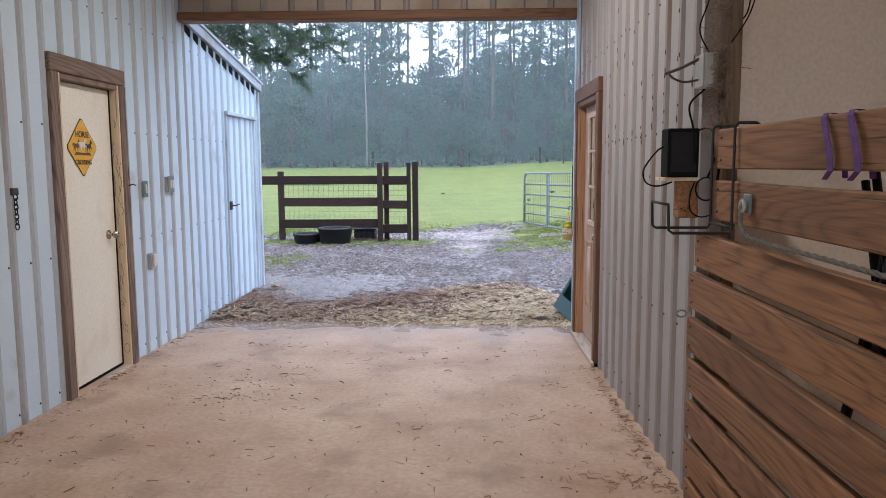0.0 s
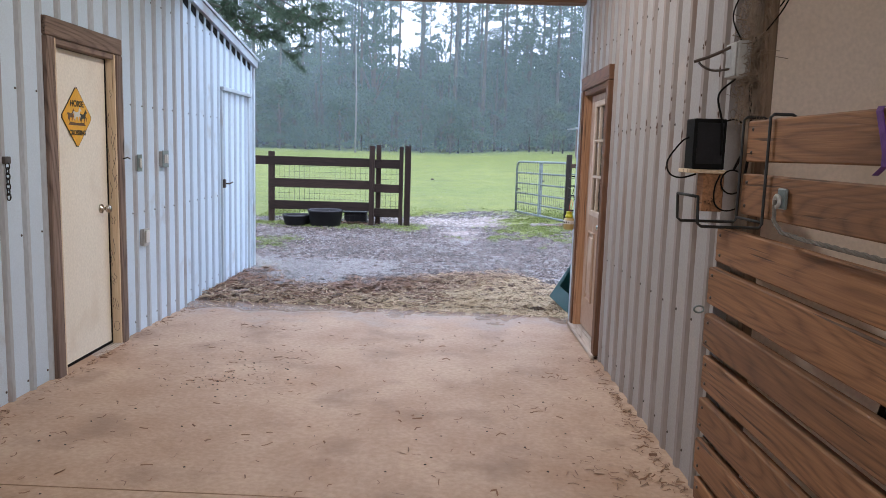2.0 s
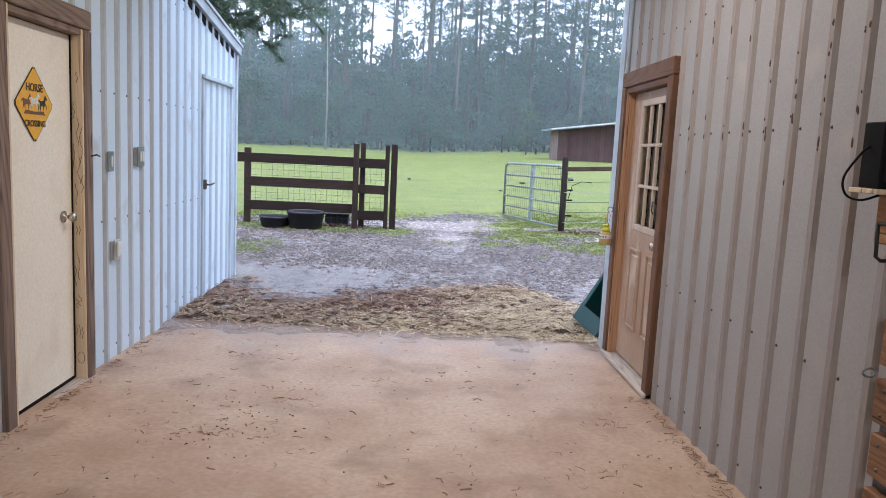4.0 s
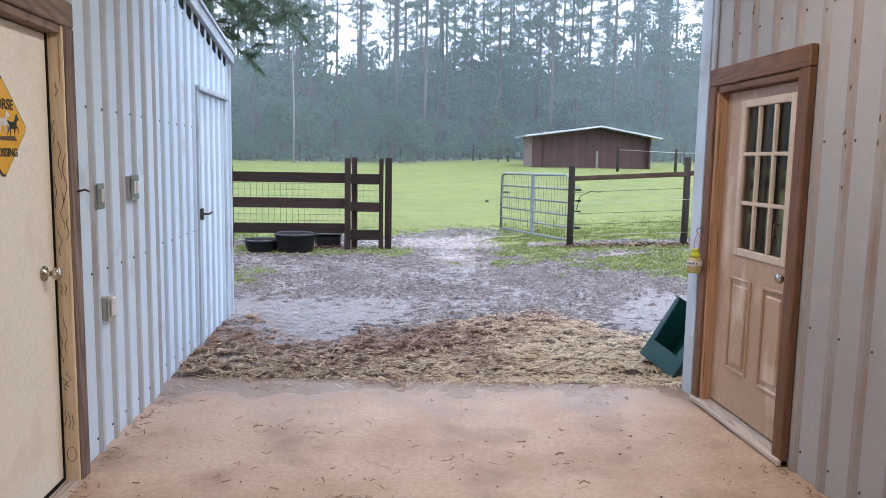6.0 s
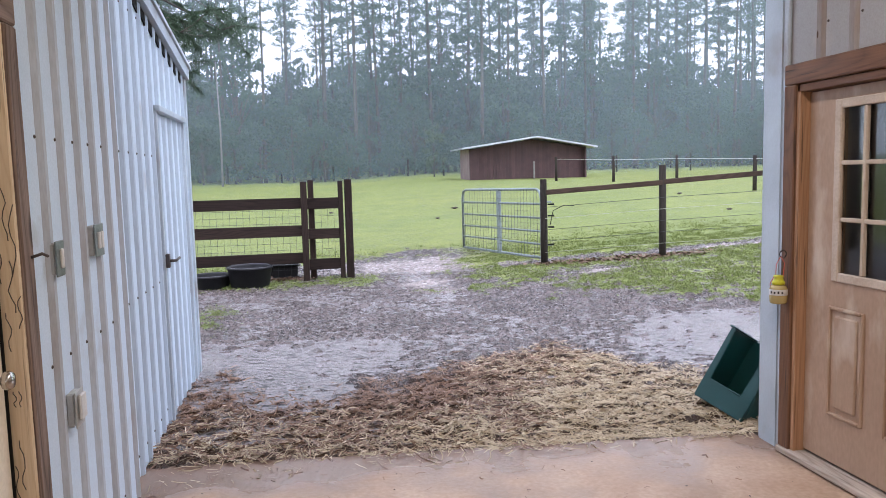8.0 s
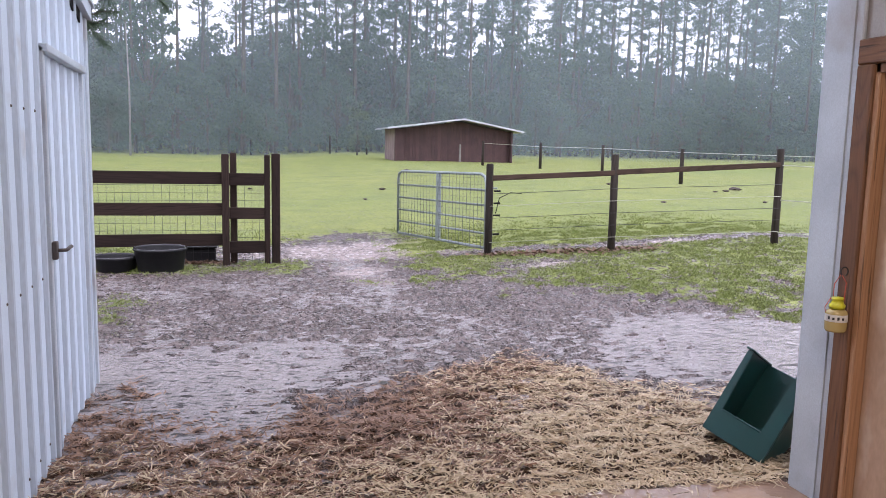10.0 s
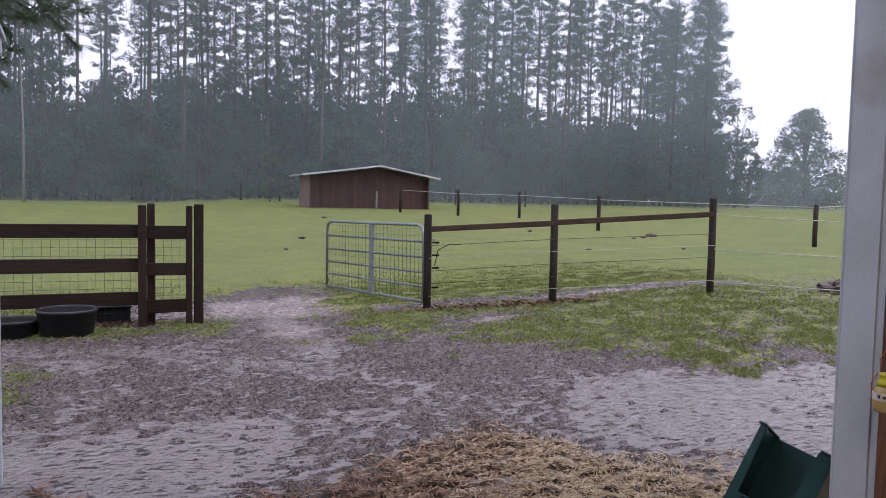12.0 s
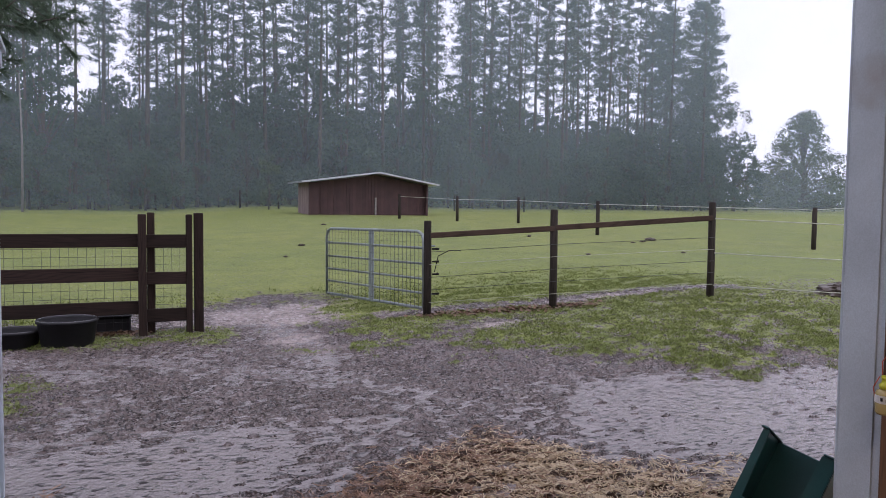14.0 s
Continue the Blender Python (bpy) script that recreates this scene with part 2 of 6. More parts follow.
M_pale_bark = material("pale_bark", (0.22, 0.21, 0.19), 0.9, 0.0, None, 6, 30, 0.3)
M_maroon = material("dark_red_boards", (0.072, 0.036, 0.034), 0.75, 0.0, (0.05, 0.026, 0.025), 2, 40, 0.1, vary=0.15)
M_roof = material("pale_roof_steel", (0.50, 0.52, 0.54), 0.35, 0.3, None, 2, 80, 0.03)
M_purple = material("purple_webbing", (0.14, 0.045, 0.26), 0.7, 0.0, None, 30, 300, 0.2)
M_rope = material("grey_twisted_rope", (0.20, 0.18, 0.155), 0.85, 0.0, None, 40, 200, 0.4)
M_hay = material("hay_dust", (0.26, 0.19, 0.13), 0.9, 0.0, (0.16, 0.11, 0.075), 20, 100, 0.2)
M_switch = material("grey_plastic_plate", (0.50, 0.50, 0.48), 0.45)
M_yellow = material("yellow_sign_enamel", (0.80, 0.42, 0.015), 0.35, 0.0, (0.76, 0.39, 0.015), 3, 60, 0.02)
M_sign_black = material("sign_black", (0.015, 0.013, 0.012), 0.4)
M_sign_brown = material("sign_brown", (0.16, 0.08, 0.04), 0.5)
M_sign_white = material("sign_white", (0.72, 0.70, 0.66), 0.5)


def leaf_material(name, colour, colour2, rough=0.55, trans=0.25):
    m = bpy.data.materials.new(name)
    m.use_nodes = True
    n, l = m.node_tree.nodes, m.node_tree.links
    b = n["Principled BSDF"]
    geo, info = n.new("ShaderNodeNewGeometry"), n.new("ShaderNodeObjectInfo")
    add = n.new("ShaderNodeMath")
    add.operation = "MULTIPLY_ADD"
    add.inputs[1].default_value = 0.6
    l.new(geo.outputs["Random Per Island"], add.inputs[0])
    half = n.new("ShaderNodeMath")
    half.operation = "MULTIPLY"
    half.inputs[1].default_value = 0.4
    l.new(info.outputs["Random"], half.inputs[0])
    l.new(half.outputs[0], add.inputs[2])
    mx = n.new("ShaderNodeMix")
    mx.data_type = "RGBA"
    l.new(add.outputs[0], mx.inputs[0])
    mx.inputs[6].default_value, mx.inputs[7].default_value = (*colour, 1), (*colour2, 1)
    l.new(mx.outputs[2], b.inputs["Base Color"])
    b.inputs["Roughness"].default_value = rough
    if trans:
        tr, ms = n.new("ShaderNodeBsdfTranslucent"), n.new("ShaderNodeMixShader")
        l.new(mx.outputs[2], tr.inputs[0])
        ms.inputs[0].default_value = trans
        l.new(b.outputs[0], ms.inputs[1])
        l.new(tr.outputs[0], ms.inputs[2])
        l.new(ms.outputs[0], n["Material Output"].inputs[0])
    return m


M_needle = leaf_material("pine_needles", (0.045, 0.075, 0.056), (0.08, 0.115, 0.082))
M_near_needle = leaf_material("near_pine_needles", (0.035, 0.065, 0.035), (0.06, 0.095, 0.05))
M_leaf = leaf_material("understory_leaves", (0.034, 0.062, 0.044), (0.068, 0.105, 0.068))
M_grass = leaf_material("grass_blades", (0.095, 0.135, 0.026), (0.20, 0.235, 0.055), 0.5, 0.3)
M_straw = leaf_material("straw_stalks", (0.70, 0.585, 0.39), (0.38, 0.275, 0.165), 0.6, 0.1)
M_old_straw = leaf_material("wet_old_straw", (0.31, 0.175, 0.10), (0.10, 0.05, 0.03), 0.5, 0.0)

M_glass = bpy.data.materials.new("window_glass")
M_glass.use_nodes = True
gb = M_glass.node_tree.nodes["Principled BSDF"]
gb.inputs["Base Color"].default_value = (0.9, 0.95, 0.93, 1)
gb.inputs["Roughness"].default_value, gb.inputs["Transmission Weight"].default_value, gb.inputs["IOR"].default_value = 0.02, 1.0, 1.45


# ---- mesh helpers ----
def box(bm, x0, y0, z0, x1, y1, z1):
    v = [bm.verts.new(p) for p in ((x0, y0, z0), (x1, y0, z0), (x1, y1, z0), (x0, y1, z0), (x0, y0, z1), (x1, y0, z1), (x1, y1, z1), (x0, y1, z1))]
    for f in ((3, 2, 1, 0), (4, 5, 6, 7), (0, 1, 5, 4), (1, 2, 6, 5), (2, 3, 7, 6), (3, 0, 4, 7)):
        bm.faces.new([v[i] for i in f])
    return v


def block(x0, y0, z0, x1, y1, z1, bevel=0.004):
    """A box with softened edges."""
    bm = bmesh.new()
    box(bm, min(x0, x1), min(y0, y1), min(z0, z1), max(x0, x1), max(y0, y1), max(z0, z1))
    if bevel:
        bmesh.ops.bevel(bm, geom=bm.edges[:], offset=bevel, segments=1, affect="EDGES")
    return bm


def tube(bm, points, radius, sides=8, closed=False, radii=None, cap=True):
    """A round bar along a line of points."""
    pts = [Vector(p) for p in points]
    rings, last = [], None
    for i, p in enumerate(pts):
        a = pts[i - 1] if i or closed else p
        c = pts[(i + 1) % len(pts)] if i < len(pts) - 1 or closed else p
        d = (c - a).normalized()
        u = last - d * last.dot(d) if last else d.orthogonal()
        if u.length < 1e-4:
            u = d.orthogonal()
        u.normalize()
        last = u
        w = d.cross(u)
        r = radii[i] if radii else radius
        rings.append([bm.verts.new(p + (u * math.cos(2 * math.pi * k / sides) + w * math.sin(2 * math.pi * k / sides)) * r) for k in range(sides)])
    for i in range(len(rings) if closed else len(rings) - 1):
        a, c = rings[i], rings[(i + 1) % len(rings)]
        for k in range(sides):
            f = bm.faces.new((a[k], a[(k + 1) % sides], c[(k + 1) % sides], c[k]))
            f.smooth = True
    if not closed and cap:
        bm.faces.new(rings[0][::-1])
        bm.faces.new(rings[-1])
    return bm


def rod(points, radius, sides=8, closed=False, radii=None):
    return tube(bmesh.new(), points, radius, sides, closed, radii)


def soft(points, k=6):
    """A smooth line through the given points."""
    p = [Vector(q) for q in points]
    p = [p[0] * 2 - p[1]] + p + [p[-1] * 2 - p[-2]]
    out = []
    for a, c, d, e in zip(p, p[1:], p[2:], p[3:]):
        for i in range(k):
            t = i / k
            out.append(0.5 * (2 * c + (d - a) * t + (2 * a - 5 * c + 4 * d - e) * t * t + (3 * c - a - 3 * d + e) * t ** 3))
    return out + [p[-2]]


def cable(points, radius, sides=6):
    return rod(soft(points), radius, sides)


def lathe(profile, segments=20, squash=1.0):
    """A turned shape from (radius, height) pairs, closed at both ends where the radius is 0."""
    bm = bmesh.new()
    rings = []
    for r, z in profile:
        if r < 1e-5:
            rings.append([bm.verts.new((0, 0, z))])
        else:
            rings.append([bm.verts.new((r * math.cos(2 * math.pi * k / segments), squash * r * math.sin(2 * math.pi * k / segments), z)) for k in range(segments)])
    for a, c in zip(rings, rings[1:]):
        for k in range(segments):
            q = [a[k % len(a)], a[(k + 1) % len(a)], c[(k + 1) % len(c)], c[k % len(c)]]
            q = list(dict.fromkeys(q))
            if len(q) > 2:
                bm.faces.new(q).smooth = True
    return bm


def to_mesh(name, bm, mats):
    me = bpy.data.meshes.new(name)
    bmesh.ops.recalc_face_normals(bm, faces=bm.faces[:])
    bm.to_mesh(me)
    bm.free()
    for m in mats if isinstance(mats, (list, tuple)) else [mats]:
        me.materials.append(m)
    return me


def raw_mesh(name, verts, faces, mats):
    me = bpy.data.meshes.new(name)
    me.from_pydata([tuple(v) for v in verts], [], faces)
    for m in mats if isinstance(mats, (list, tuple)) else [mats]:
        me.materials.append(m)
    return me


def part(name, bm, mats, parent, label="", m=None):
    ob = new(name, bm if isinstance(bm, bpy.types.Mesh) else to_mesh(name, bm, mats))
    ob.parent = parent
    if m is not None:
        ob.matrix_basis = m
    return tagged(ob, label)


def thing(name, m, label, category, group="", kind=""):
    ob = new(name)
    ob.empty_display_size = 0.1
    ob.matrix_basis = m
    return tagged(ob, label, category, group, kind)


def solid(name, bm, mats, label, category, group="", kind="", m=None):
    ob = new(name, to_mesh(name, bm, mats))
    if m is not None:
        ob.matrix_basis = m
    return tagged(ob, label, category, group, kind)


# ---- lie of the land ----
def smooth(a, b, v):
    t = min(1.0, max(0.0, (v - a) / (b - a)))
    return t * t * (3 - 2 * t)


def land(x, y):
    """Height of the ground: level yard, a bank rising to the east, a long gentle slope up to the woods."""
    return smooth(9, 14, y) * 0.055 * min(max(x, 0), 7) + 0.0285 * (min(max(0.0, y - 16), 75) + min(max(0.0, y - 91), 75) * smooth(66, 50, x)) - 0.02
WEST, EAST, END = -2.485, 1.005, 6.62
LEAN_WEST = -2.53      # face of the lean-to's wall
CEIL = 3.45


# ---- ground: mud, grass and straw ----
def n2(x, y, s, o=0.0):
    return noise.noise((x * s + o, y * s - o, o))


def grassiness(x, y):
    """0 bare mud, 1 full turf."""
    edge = 0.7 * n2(x, y, 0.9, 3.1) + 0.55 * n2(x, y, 3.1, 8.2) + 0.35 * n2(x, y, 7.5, 1.2)
    bank = (y - (11.6 - 0.62 * min(max(x - 0.2, 0), 4.2))) * 0.9 + edge * 1.5        # turf on the bank to the right
    bank -= 0.58 + 0.8 * max(0.0, n2(x * 0.6, y, 11.0, 5.4)) + 0.55 * smooth(3.2, 0.8, x) * smooth(14.2, 13.2, y) + 1.7 * max(0.0, n2(x, y, 2.3, 6.4)) + 1.5 * max(0.0, n2(x * 0.6, y, 5.5, 2.4))
    bank = min(bank, (x - 0.2 - 0.25 * max(0, y - 12)) * 1.2 + edge * 1.3)            # the trodden way to the gate
    field = (y - 15.7 - 1.9 * math.exp(-((x - 0.5) / 2.0) ** 2)) * 1.3 + edge * 1.4   # the open pasture
    verge = 0.62 - (abs(y - 14.3) * 1.1 + max(0, x + 0.7) * 1.5 + max(0, -x - 3.2) * 0.2) + edge * 0.8  # strip under the fence
    corner = 0.1 - math.hypot(x + 3.0, (y - 11.7) * 0.9) * 0.7 + edge
    track = 1.0 - smooth(0.0, 0.55, abs(y - (14.9 - 0.10 * x)) + edge * 0.3) if 1.5 < x < 8 else 0.0     # washed sand along the fence
    patch = 0.55 * smooth(0.7, 0.0, math.hypot((x - 2.6) * 0.5, y - 13.2) + edge * 0.4)
    far_side = (x - 6) * 0.8 + (y - 9) * 0.5 + edge
    v = max(bank, field, verge, corner, far_side)
    return min(1.0, max(0.0, 0.5 + v * 0.8)) * (1 - 0.75 * track) * (1 - patch) * (1 - 0.27 * smooth(16, 13.5, y))


def sandiness(x, y):
    """Pale washed sand in the gateway and along the rail fence."""
    e = 0.5 * n2(x, y, 2.0, 9.1) + 0.35 * n2(x, y, 6.0, 3.3)
    way = max(1.0 - math.hypot((x - 0.5) / 2.7, (y - 15.7) / 1.35), 0.62 - math.hypot((x - 0.1) / 1.0, (y - 13.6) / 2.0))
    foot = 0.75 - math.hypot((x - 5.2) / 1.7, (y - 14.25) / 0.35)
    wash = 0.7 - math.hypot((x - 2.7) / 0.9, (y - 13.1) / 0.35)
    return min(1.0, max(0.0, max(way, foot, wash) * 1.6 + e))


def strawness(x, y):
    """Thick straw in front of the slab, thinning into old wet straw."""
    e = 0.45 * n2(x, y, 1.1, 5.5) + 0.25 * n2(x, y, 3.7, 2.0)
    top = 8.0 + 0.4 * smooth(-1.9, -2.4, x) + 1.05 * smooth(-1.6, -0.2, x) - 1.45 * smooth(0.3, 1.8, x)
    return min(1.0, max(0.0, (top - y) * 1.1 + e * 1.6 + 0.45)) * smooth(2.6, 1.7, x) * smooth(6.6, 6.9, y)


def steps(a, b, d):
    return list(np.arange(a, b, d))


def spread(a, out, first, ratio):
    v, d = [], first
    while a < out:
        a, d = a + d, d * ratio
        v.append(a)
    return v


def height(x, y, g=None, s=None):
    """The ground with its lumps, turf and straw."""
    if g is None:
        g, s = grassiness(x, y), strawness(x, y)
    close = smooth(26, 10, y) * smooth(22, 9, abs(x))
    lump = 0.022 * n2(x, y, 1.1, 1.7) + close * (1 - 0.5 * g) * (0.012 * n2(x * 0.7, y, 3.0, 4.1) + 0.010 * n2(x * 0.6, y, 8.0, 7.7) + 0.034 * n2(x * 0.45, y, 14.0, 2.2) + 0.040 * n2(x * 0.5, y, 19.0, 5.2))
    z = land(x, y) + lump + 0.03 * g * close + 0.018 * s
    return min(z, -0.012) if y < 7.05 else z


near_x, near_y = steps(-3.4, 6.4, 0.03), steps(6.6, 15.2, 0.024)
grid_x = [-v for v in reversed(spread(3.4, 3000, 0.08, 1.12))] + near_x + spread(6.4, 3000, 0.08, 1.12)
grid_y = [6.6 - v for v in reversed(spread(0.0, 1500, 0.5, 1.35))] + near_y + spread(15.2, 3000, 0.06, 1.06)
verts, turf, straw_mask, sand = [], [], [], []
for y in grid_y:
    for x in grid_x:
        g, s = (grassiness(x, y), strawness(x, y)) if -9 < x < 14 and 6 < y < 24 else (1.0, 0.0)
        z = height(x, y, g, s)
        if y < 6.62 or (x < WEST - 0.08 and y < 9.14) or (x > 0.98 and y < 6.7):
            z = -0.16
        verts.append((x, y, z))
        turf.append(g)
        straw_mask.append(s)
        sand.append(sandiness(x, y) if -4 < x < 9 and 12 < y < 18 else 0.0)
w = len(grid_x)
faces = [(j * w + i, j * w + i + 1, (j + 1) * w + i + 1, (j + 1) * w + i) for j in range(len(grid_y) - 1) for i in range(w - 1)]

M_ground = bpy.data.materials.new("mud_and_turf")
M_ground.use_nodes = True
n, l = M_ground.node_tree.nodes, M_ground.node_tree.links
b = n["Principled BSDF"]
tc = n.new("ShaderNodeTexCoord")


def g_noise(scale, detail=6.0):
    t = n.new("ShaderNodeTexNoise")
    t.inputs["Scale"].default_value, t.inputs["Detail"].default_value = scale, detail
    l.new(tc.outputs["Object"], t.inputs["Vector"])
    return t.outputs[0]


def g_mix(fac, a, c):
    x = n.new("ShaderNodeMix")
    x.data_type = "RGBA"
    for sock, v in ((x.inputs[0], fac), (x.inputs[6], a), (x.inputs[7], c)):
        if hasattr(v, "is_linked"):
            l.new(v, sock)
        else:
            sock.default_value = v if isinstance(v, float) else (*v, 1)
    return x.outputs[2]


def g_range(sock, a, c, lo=0.0, hi=1.0):
    r = n.new("ShaderNodeMapRange")
    for i, v in enumerate((a, c, lo, hi)):
        r.inputs[i + 1].default_value = v
    l.new(sock, r.inputs[0])
    return r.outputs[0]


def g_attr(name):
    a = n.new("ShaderNodeAttribute")
    a.attribute_name = name
    return a.outputs["Fac"]


mud = g_mix(g_range(g_noise(2.2), 0.35, 0.65), (0.075, 0.053, 0.047), (0.165, 0.13, 0.122))
mud = g_mix(g_range(g_noise(24.0), 0.50, 0.58, 0.0, 0.85), mud, (0.018, 0.012, 0.010))
mud = g_mix(g_range(g_noise(60.0), 0.52, 0.62, 0.0, 0.6), mud, (0.30, 0.26, 0.25))
green = g_mix(g_range(g_noise(0.09, 8.0), 0.35, 0.65), (0.185, 0.23, 0.05), (0.235, 0.262, 0.062))
green = g_mix(g_range(g_noise(1.1, 8.0), 0.4, 0.72, 0.0, 0.6), green, (0.115, 0.15, 0.042))
green = g_mix(g_range(g_noise(16.0), 0.48, 0.62, 0.0, 0.55), green, (0.075, 0.09, 0.026))
edge = n.new("ShaderNodeMath")
edge.operation = "ADD"
l.new(g_attr("turf"), edge.inputs[0])
l.new(g_range(g_noise(13.0), 0.0, 1.0, -1.15, 0.85), edge.inputs[1])
mud = g_mix(g_range(g_attr("sand"), 0.2, 0.9, 0.0, 0.9), mud, g_mix(g_range(g_noise(12.0), 0.4, 0.7), (0.46, 0.39, 0.37), (0.27, 0.22, 0.20)))
turf_fac = g_range(edge.outputs[0], 0.42, 0.62)
col = g_mix(turf_fac, mud, green)
straw_edge = n.new("ShaderNodeMath")
straw_edge.operation = "ADD"
l.new(g_attr("straw"), straw_edge.inputs[0])
l.new(g_range(g_noise(14.0), 0.0, 1.0, -0.3, 0.3), straw_edge.inputs[1])
col = g_mix(g_range(straw_edge.outputs[0], 0.35, 0.7, 0.0, 0.85), col, (0.09, 0.056, 0.038))
l.new(col, b.inputs["Base Color"])
l.new(g_mix(turf_fac, g_range(g_noise(9.0), 0.3, 0.7, 0.06, 0.36), (0.8, 0.8, 0.8)), b.inputs["Roughness"])
bp = n.new("ShaderNodeBump")
bp.inputs["Strength"].default_value, bp.inputs["Distance"].default_value = 1.0, 0.06
l.new(g_noise(30.0), bp.inputs["Height"])
l.new(bp.outputs[0], b.inputs["Normal"])

me = raw_mesh("ground", verts, faces, M_ground)
for key, values in (("turf", turf), ("straw", straw_mask), ("sand", sand)):
    me.attributes.new(key, "FLOAT", "POINT").data.foreach_set("value", np.array(values, dtype=np.float32))
me.polygons.foreach_set("use_smooth", [True] * len(me.polygons))
ground = tagged(new("ground", me), "muddy rain-soaked yard running into green pasture", "ground", kind="structure")

# standing rain water: one level sheet that the lumps of mud break through
M_water = bpy.data.materials.new("muddy_rain_water")
M_water.use_nodes = True
n, l = M_water.node_tree.nodes, M_water.node_tree.links
b = n["Principled BSDF"]
b.inputs["Base Color"].default_value = (0.20, 0.17, 0.168, 1)
b.inputs["Roughness"].default_value = 0.08
tc = n.new("ShaderNodeTexCoord")
rn = n.new("ShaderNodeTexNoise")
rn.inputs["Scale"].default_value, rn.inputs["Detail"].default_value = 28.0, 5.0
l.new(tc.outputs["Object"], rn.inputs["Vector"])
bp = n.new("ShaderNodeBump")
bp.inputs["Strength"].default_value, bp.inputs["Distance"].default_value = 1.0, 0.022
l.new(rn.outputs[0], bp.inputs["Height"])
l.new(bp.outputs[0], b.inputs["Normal"])
# sodden specks floating and breaking the surface
speck, srange, smix = n.new("ShaderNodeTexNoise"), n.new("ShaderNodeMapRange"), n.new("ShaderNodeMix")
speck.inputs["Scale"].default_value, speck.inputs["Detail"].default_value = 32.0, 6.0
flat = n.new("ShaderNodeMapping")
flat.inputs["Scale"].default_value = (0.38, 1, 1)
l.new(tc.outputs["Object"], flat.inputs[0])
l.new(flat.outputs[0], speck.inputs["Vector"])
srange.inputs[1].default_value, srange.inputs[2].default_value = 0.55, 0.585
l.new(speck.outputs[0], srange.inputs[0])
smix.data_type = "RGBA"
smix.inputs[6].default_value, smix.inputs[7].default_value = (0.29, 0.26, 0.255, 1), (0.022, 0.016, 0.013, 1)
l.new(srange.outputs[0], smix.inputs[0])
l.new(smix.outputs[2], b.inputs["Base Color"])
srough = n.new("ShaderNodeMapRange")
srough.inputs[3].default_value, srough.inputs[4].default_value = 0.12, 0.5
l.new(srange.outputs[0], srough.inputs[0])
l.new(srough.outputs[0], b.inputs["Roughness"])
bm = bmesh.new()
bmesh.ops.create_grid(bm, x_segments=30, y_segments=30, size=1)
for v in bm.verts:
    v.co = Vector((2.6 + v.co.x * 6.2, 11.2 + v.co.y * 3.9, -0.019 + 0.014 * smooth(9.5, 13, 11.2 + v.co.y * 3.9)))
    v.co.z -= 0.014 * smooth(0.6, -0.4, v.co.x) * smooth(10.0, 10.8, v.co.y)
    v.co.z += 0.032 * smooth(0.9, 2.8, v.co.x) * smooth(11.2, 10.0, v.co.y) + 0.03 * smooth(-1.0, -1.9, v.co.x) * smooth(10.4, 9.6, v.co.y)
solid("rain_water", bm, M_water, "shallow muddy rain puddles lying over the yard", "puddle", kind="structure")

# ---- barn shell ----

def slab_z(y, x=-0.7):
    """The slab falls gently towards the opening and to the east."""
    return 0.012 * min(max(6.9 - y, 0), 5.0) - 0.012 * (x + 0.7) * smooth(7.0, 6.2, y)


def slab_edge(x):
    return 6.80 + 0.30 * (0.98 - x) / 3.4


slab_bm = bmesh.new()
lip = [slab_edge(x) + 0.03 * noise.noise((x * 5, 0, 0)) for x in np.linspace(EAST - 0.02, WEST - 0.1, 40)]
cols = [(3.2, 6.6), (EAST + 0.02, 6.6)] + list(zip(np.linspace(EAST - 0.02, WEST - 0.1, 40), lip))
JOINT = 3.0      # sawn joint across the aisle
rows_y = (-7.0, -2.0, 1.9, JOINT - 0.005, JOINT - 0.004, JOINT + 0.004, JOINT + 0.005, 4.0, 6.0)
top = []
for x, ye in cols:
    top.append([slab_bm.verts.new((x, y, slab_z(y, min(x, EAST)) - (0.03 if abs(y - JOINT) < 0.0045 else 0.0))) for y in rows_y] + [slab_bm.verts.new((x, ye - 0.012, slab_z(ye, min(x, EAST)))), slab_bm.verts.new((x, ye, -0.012)), slab_bm.verts.new((x, ye, -0.14))])
for a, c in zip(top, top[1:]):
    for i in range(len(a) - 1):
        slab_bm.faces.new((a[i], a[i + 1], c[i + 1], c[i]))
solid("floor", slab_bm, M_concrete, "dusty red-brown concrete aisle floor with scattered hay", "floor", kind="structure")


def ribbed(z0, z1, depth, pitch, phase, u0, u1, out, foot=0.030, crest=0.014):
    """A ribbed steel sheet from u0 to u1; z0, z1 numbers or functions of u; out(u, d, z) gives the place of a point d proud of the wall."""
    us = []
    k = math.floor((u0 - phase) / pitch) - 1
    while phase + k * pitch < u1 + pitch:
        c = phase + k * pitch
        us += [(c - foot, 0.0, 0), (c - crest, depth, 1), (c + crest, depth, 1), (c + foot, 0.0, 1)]
        k += 1
    pts = [(u0, 0.0, 0)] + [p for p in us if u0 < p[0] < u1] + [(u1, 0.0, 0)]
    bm = bmesh.new()
    lo = [bm.verts.new(out(u, d, z0(u) if callable(z0) else z0)) for u, d, _ in pts]
    hi = [bm.verts.new(out(u, d, z1(u) if callable(z1) else z1)) for u, d, _ in pts]
    for i in range(len(pts) - 1):
        f = bm.faces.new((lo[i], lo[i + 1], hi[i + 1], hi[i]))
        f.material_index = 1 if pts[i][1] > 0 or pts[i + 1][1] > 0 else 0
    return bm


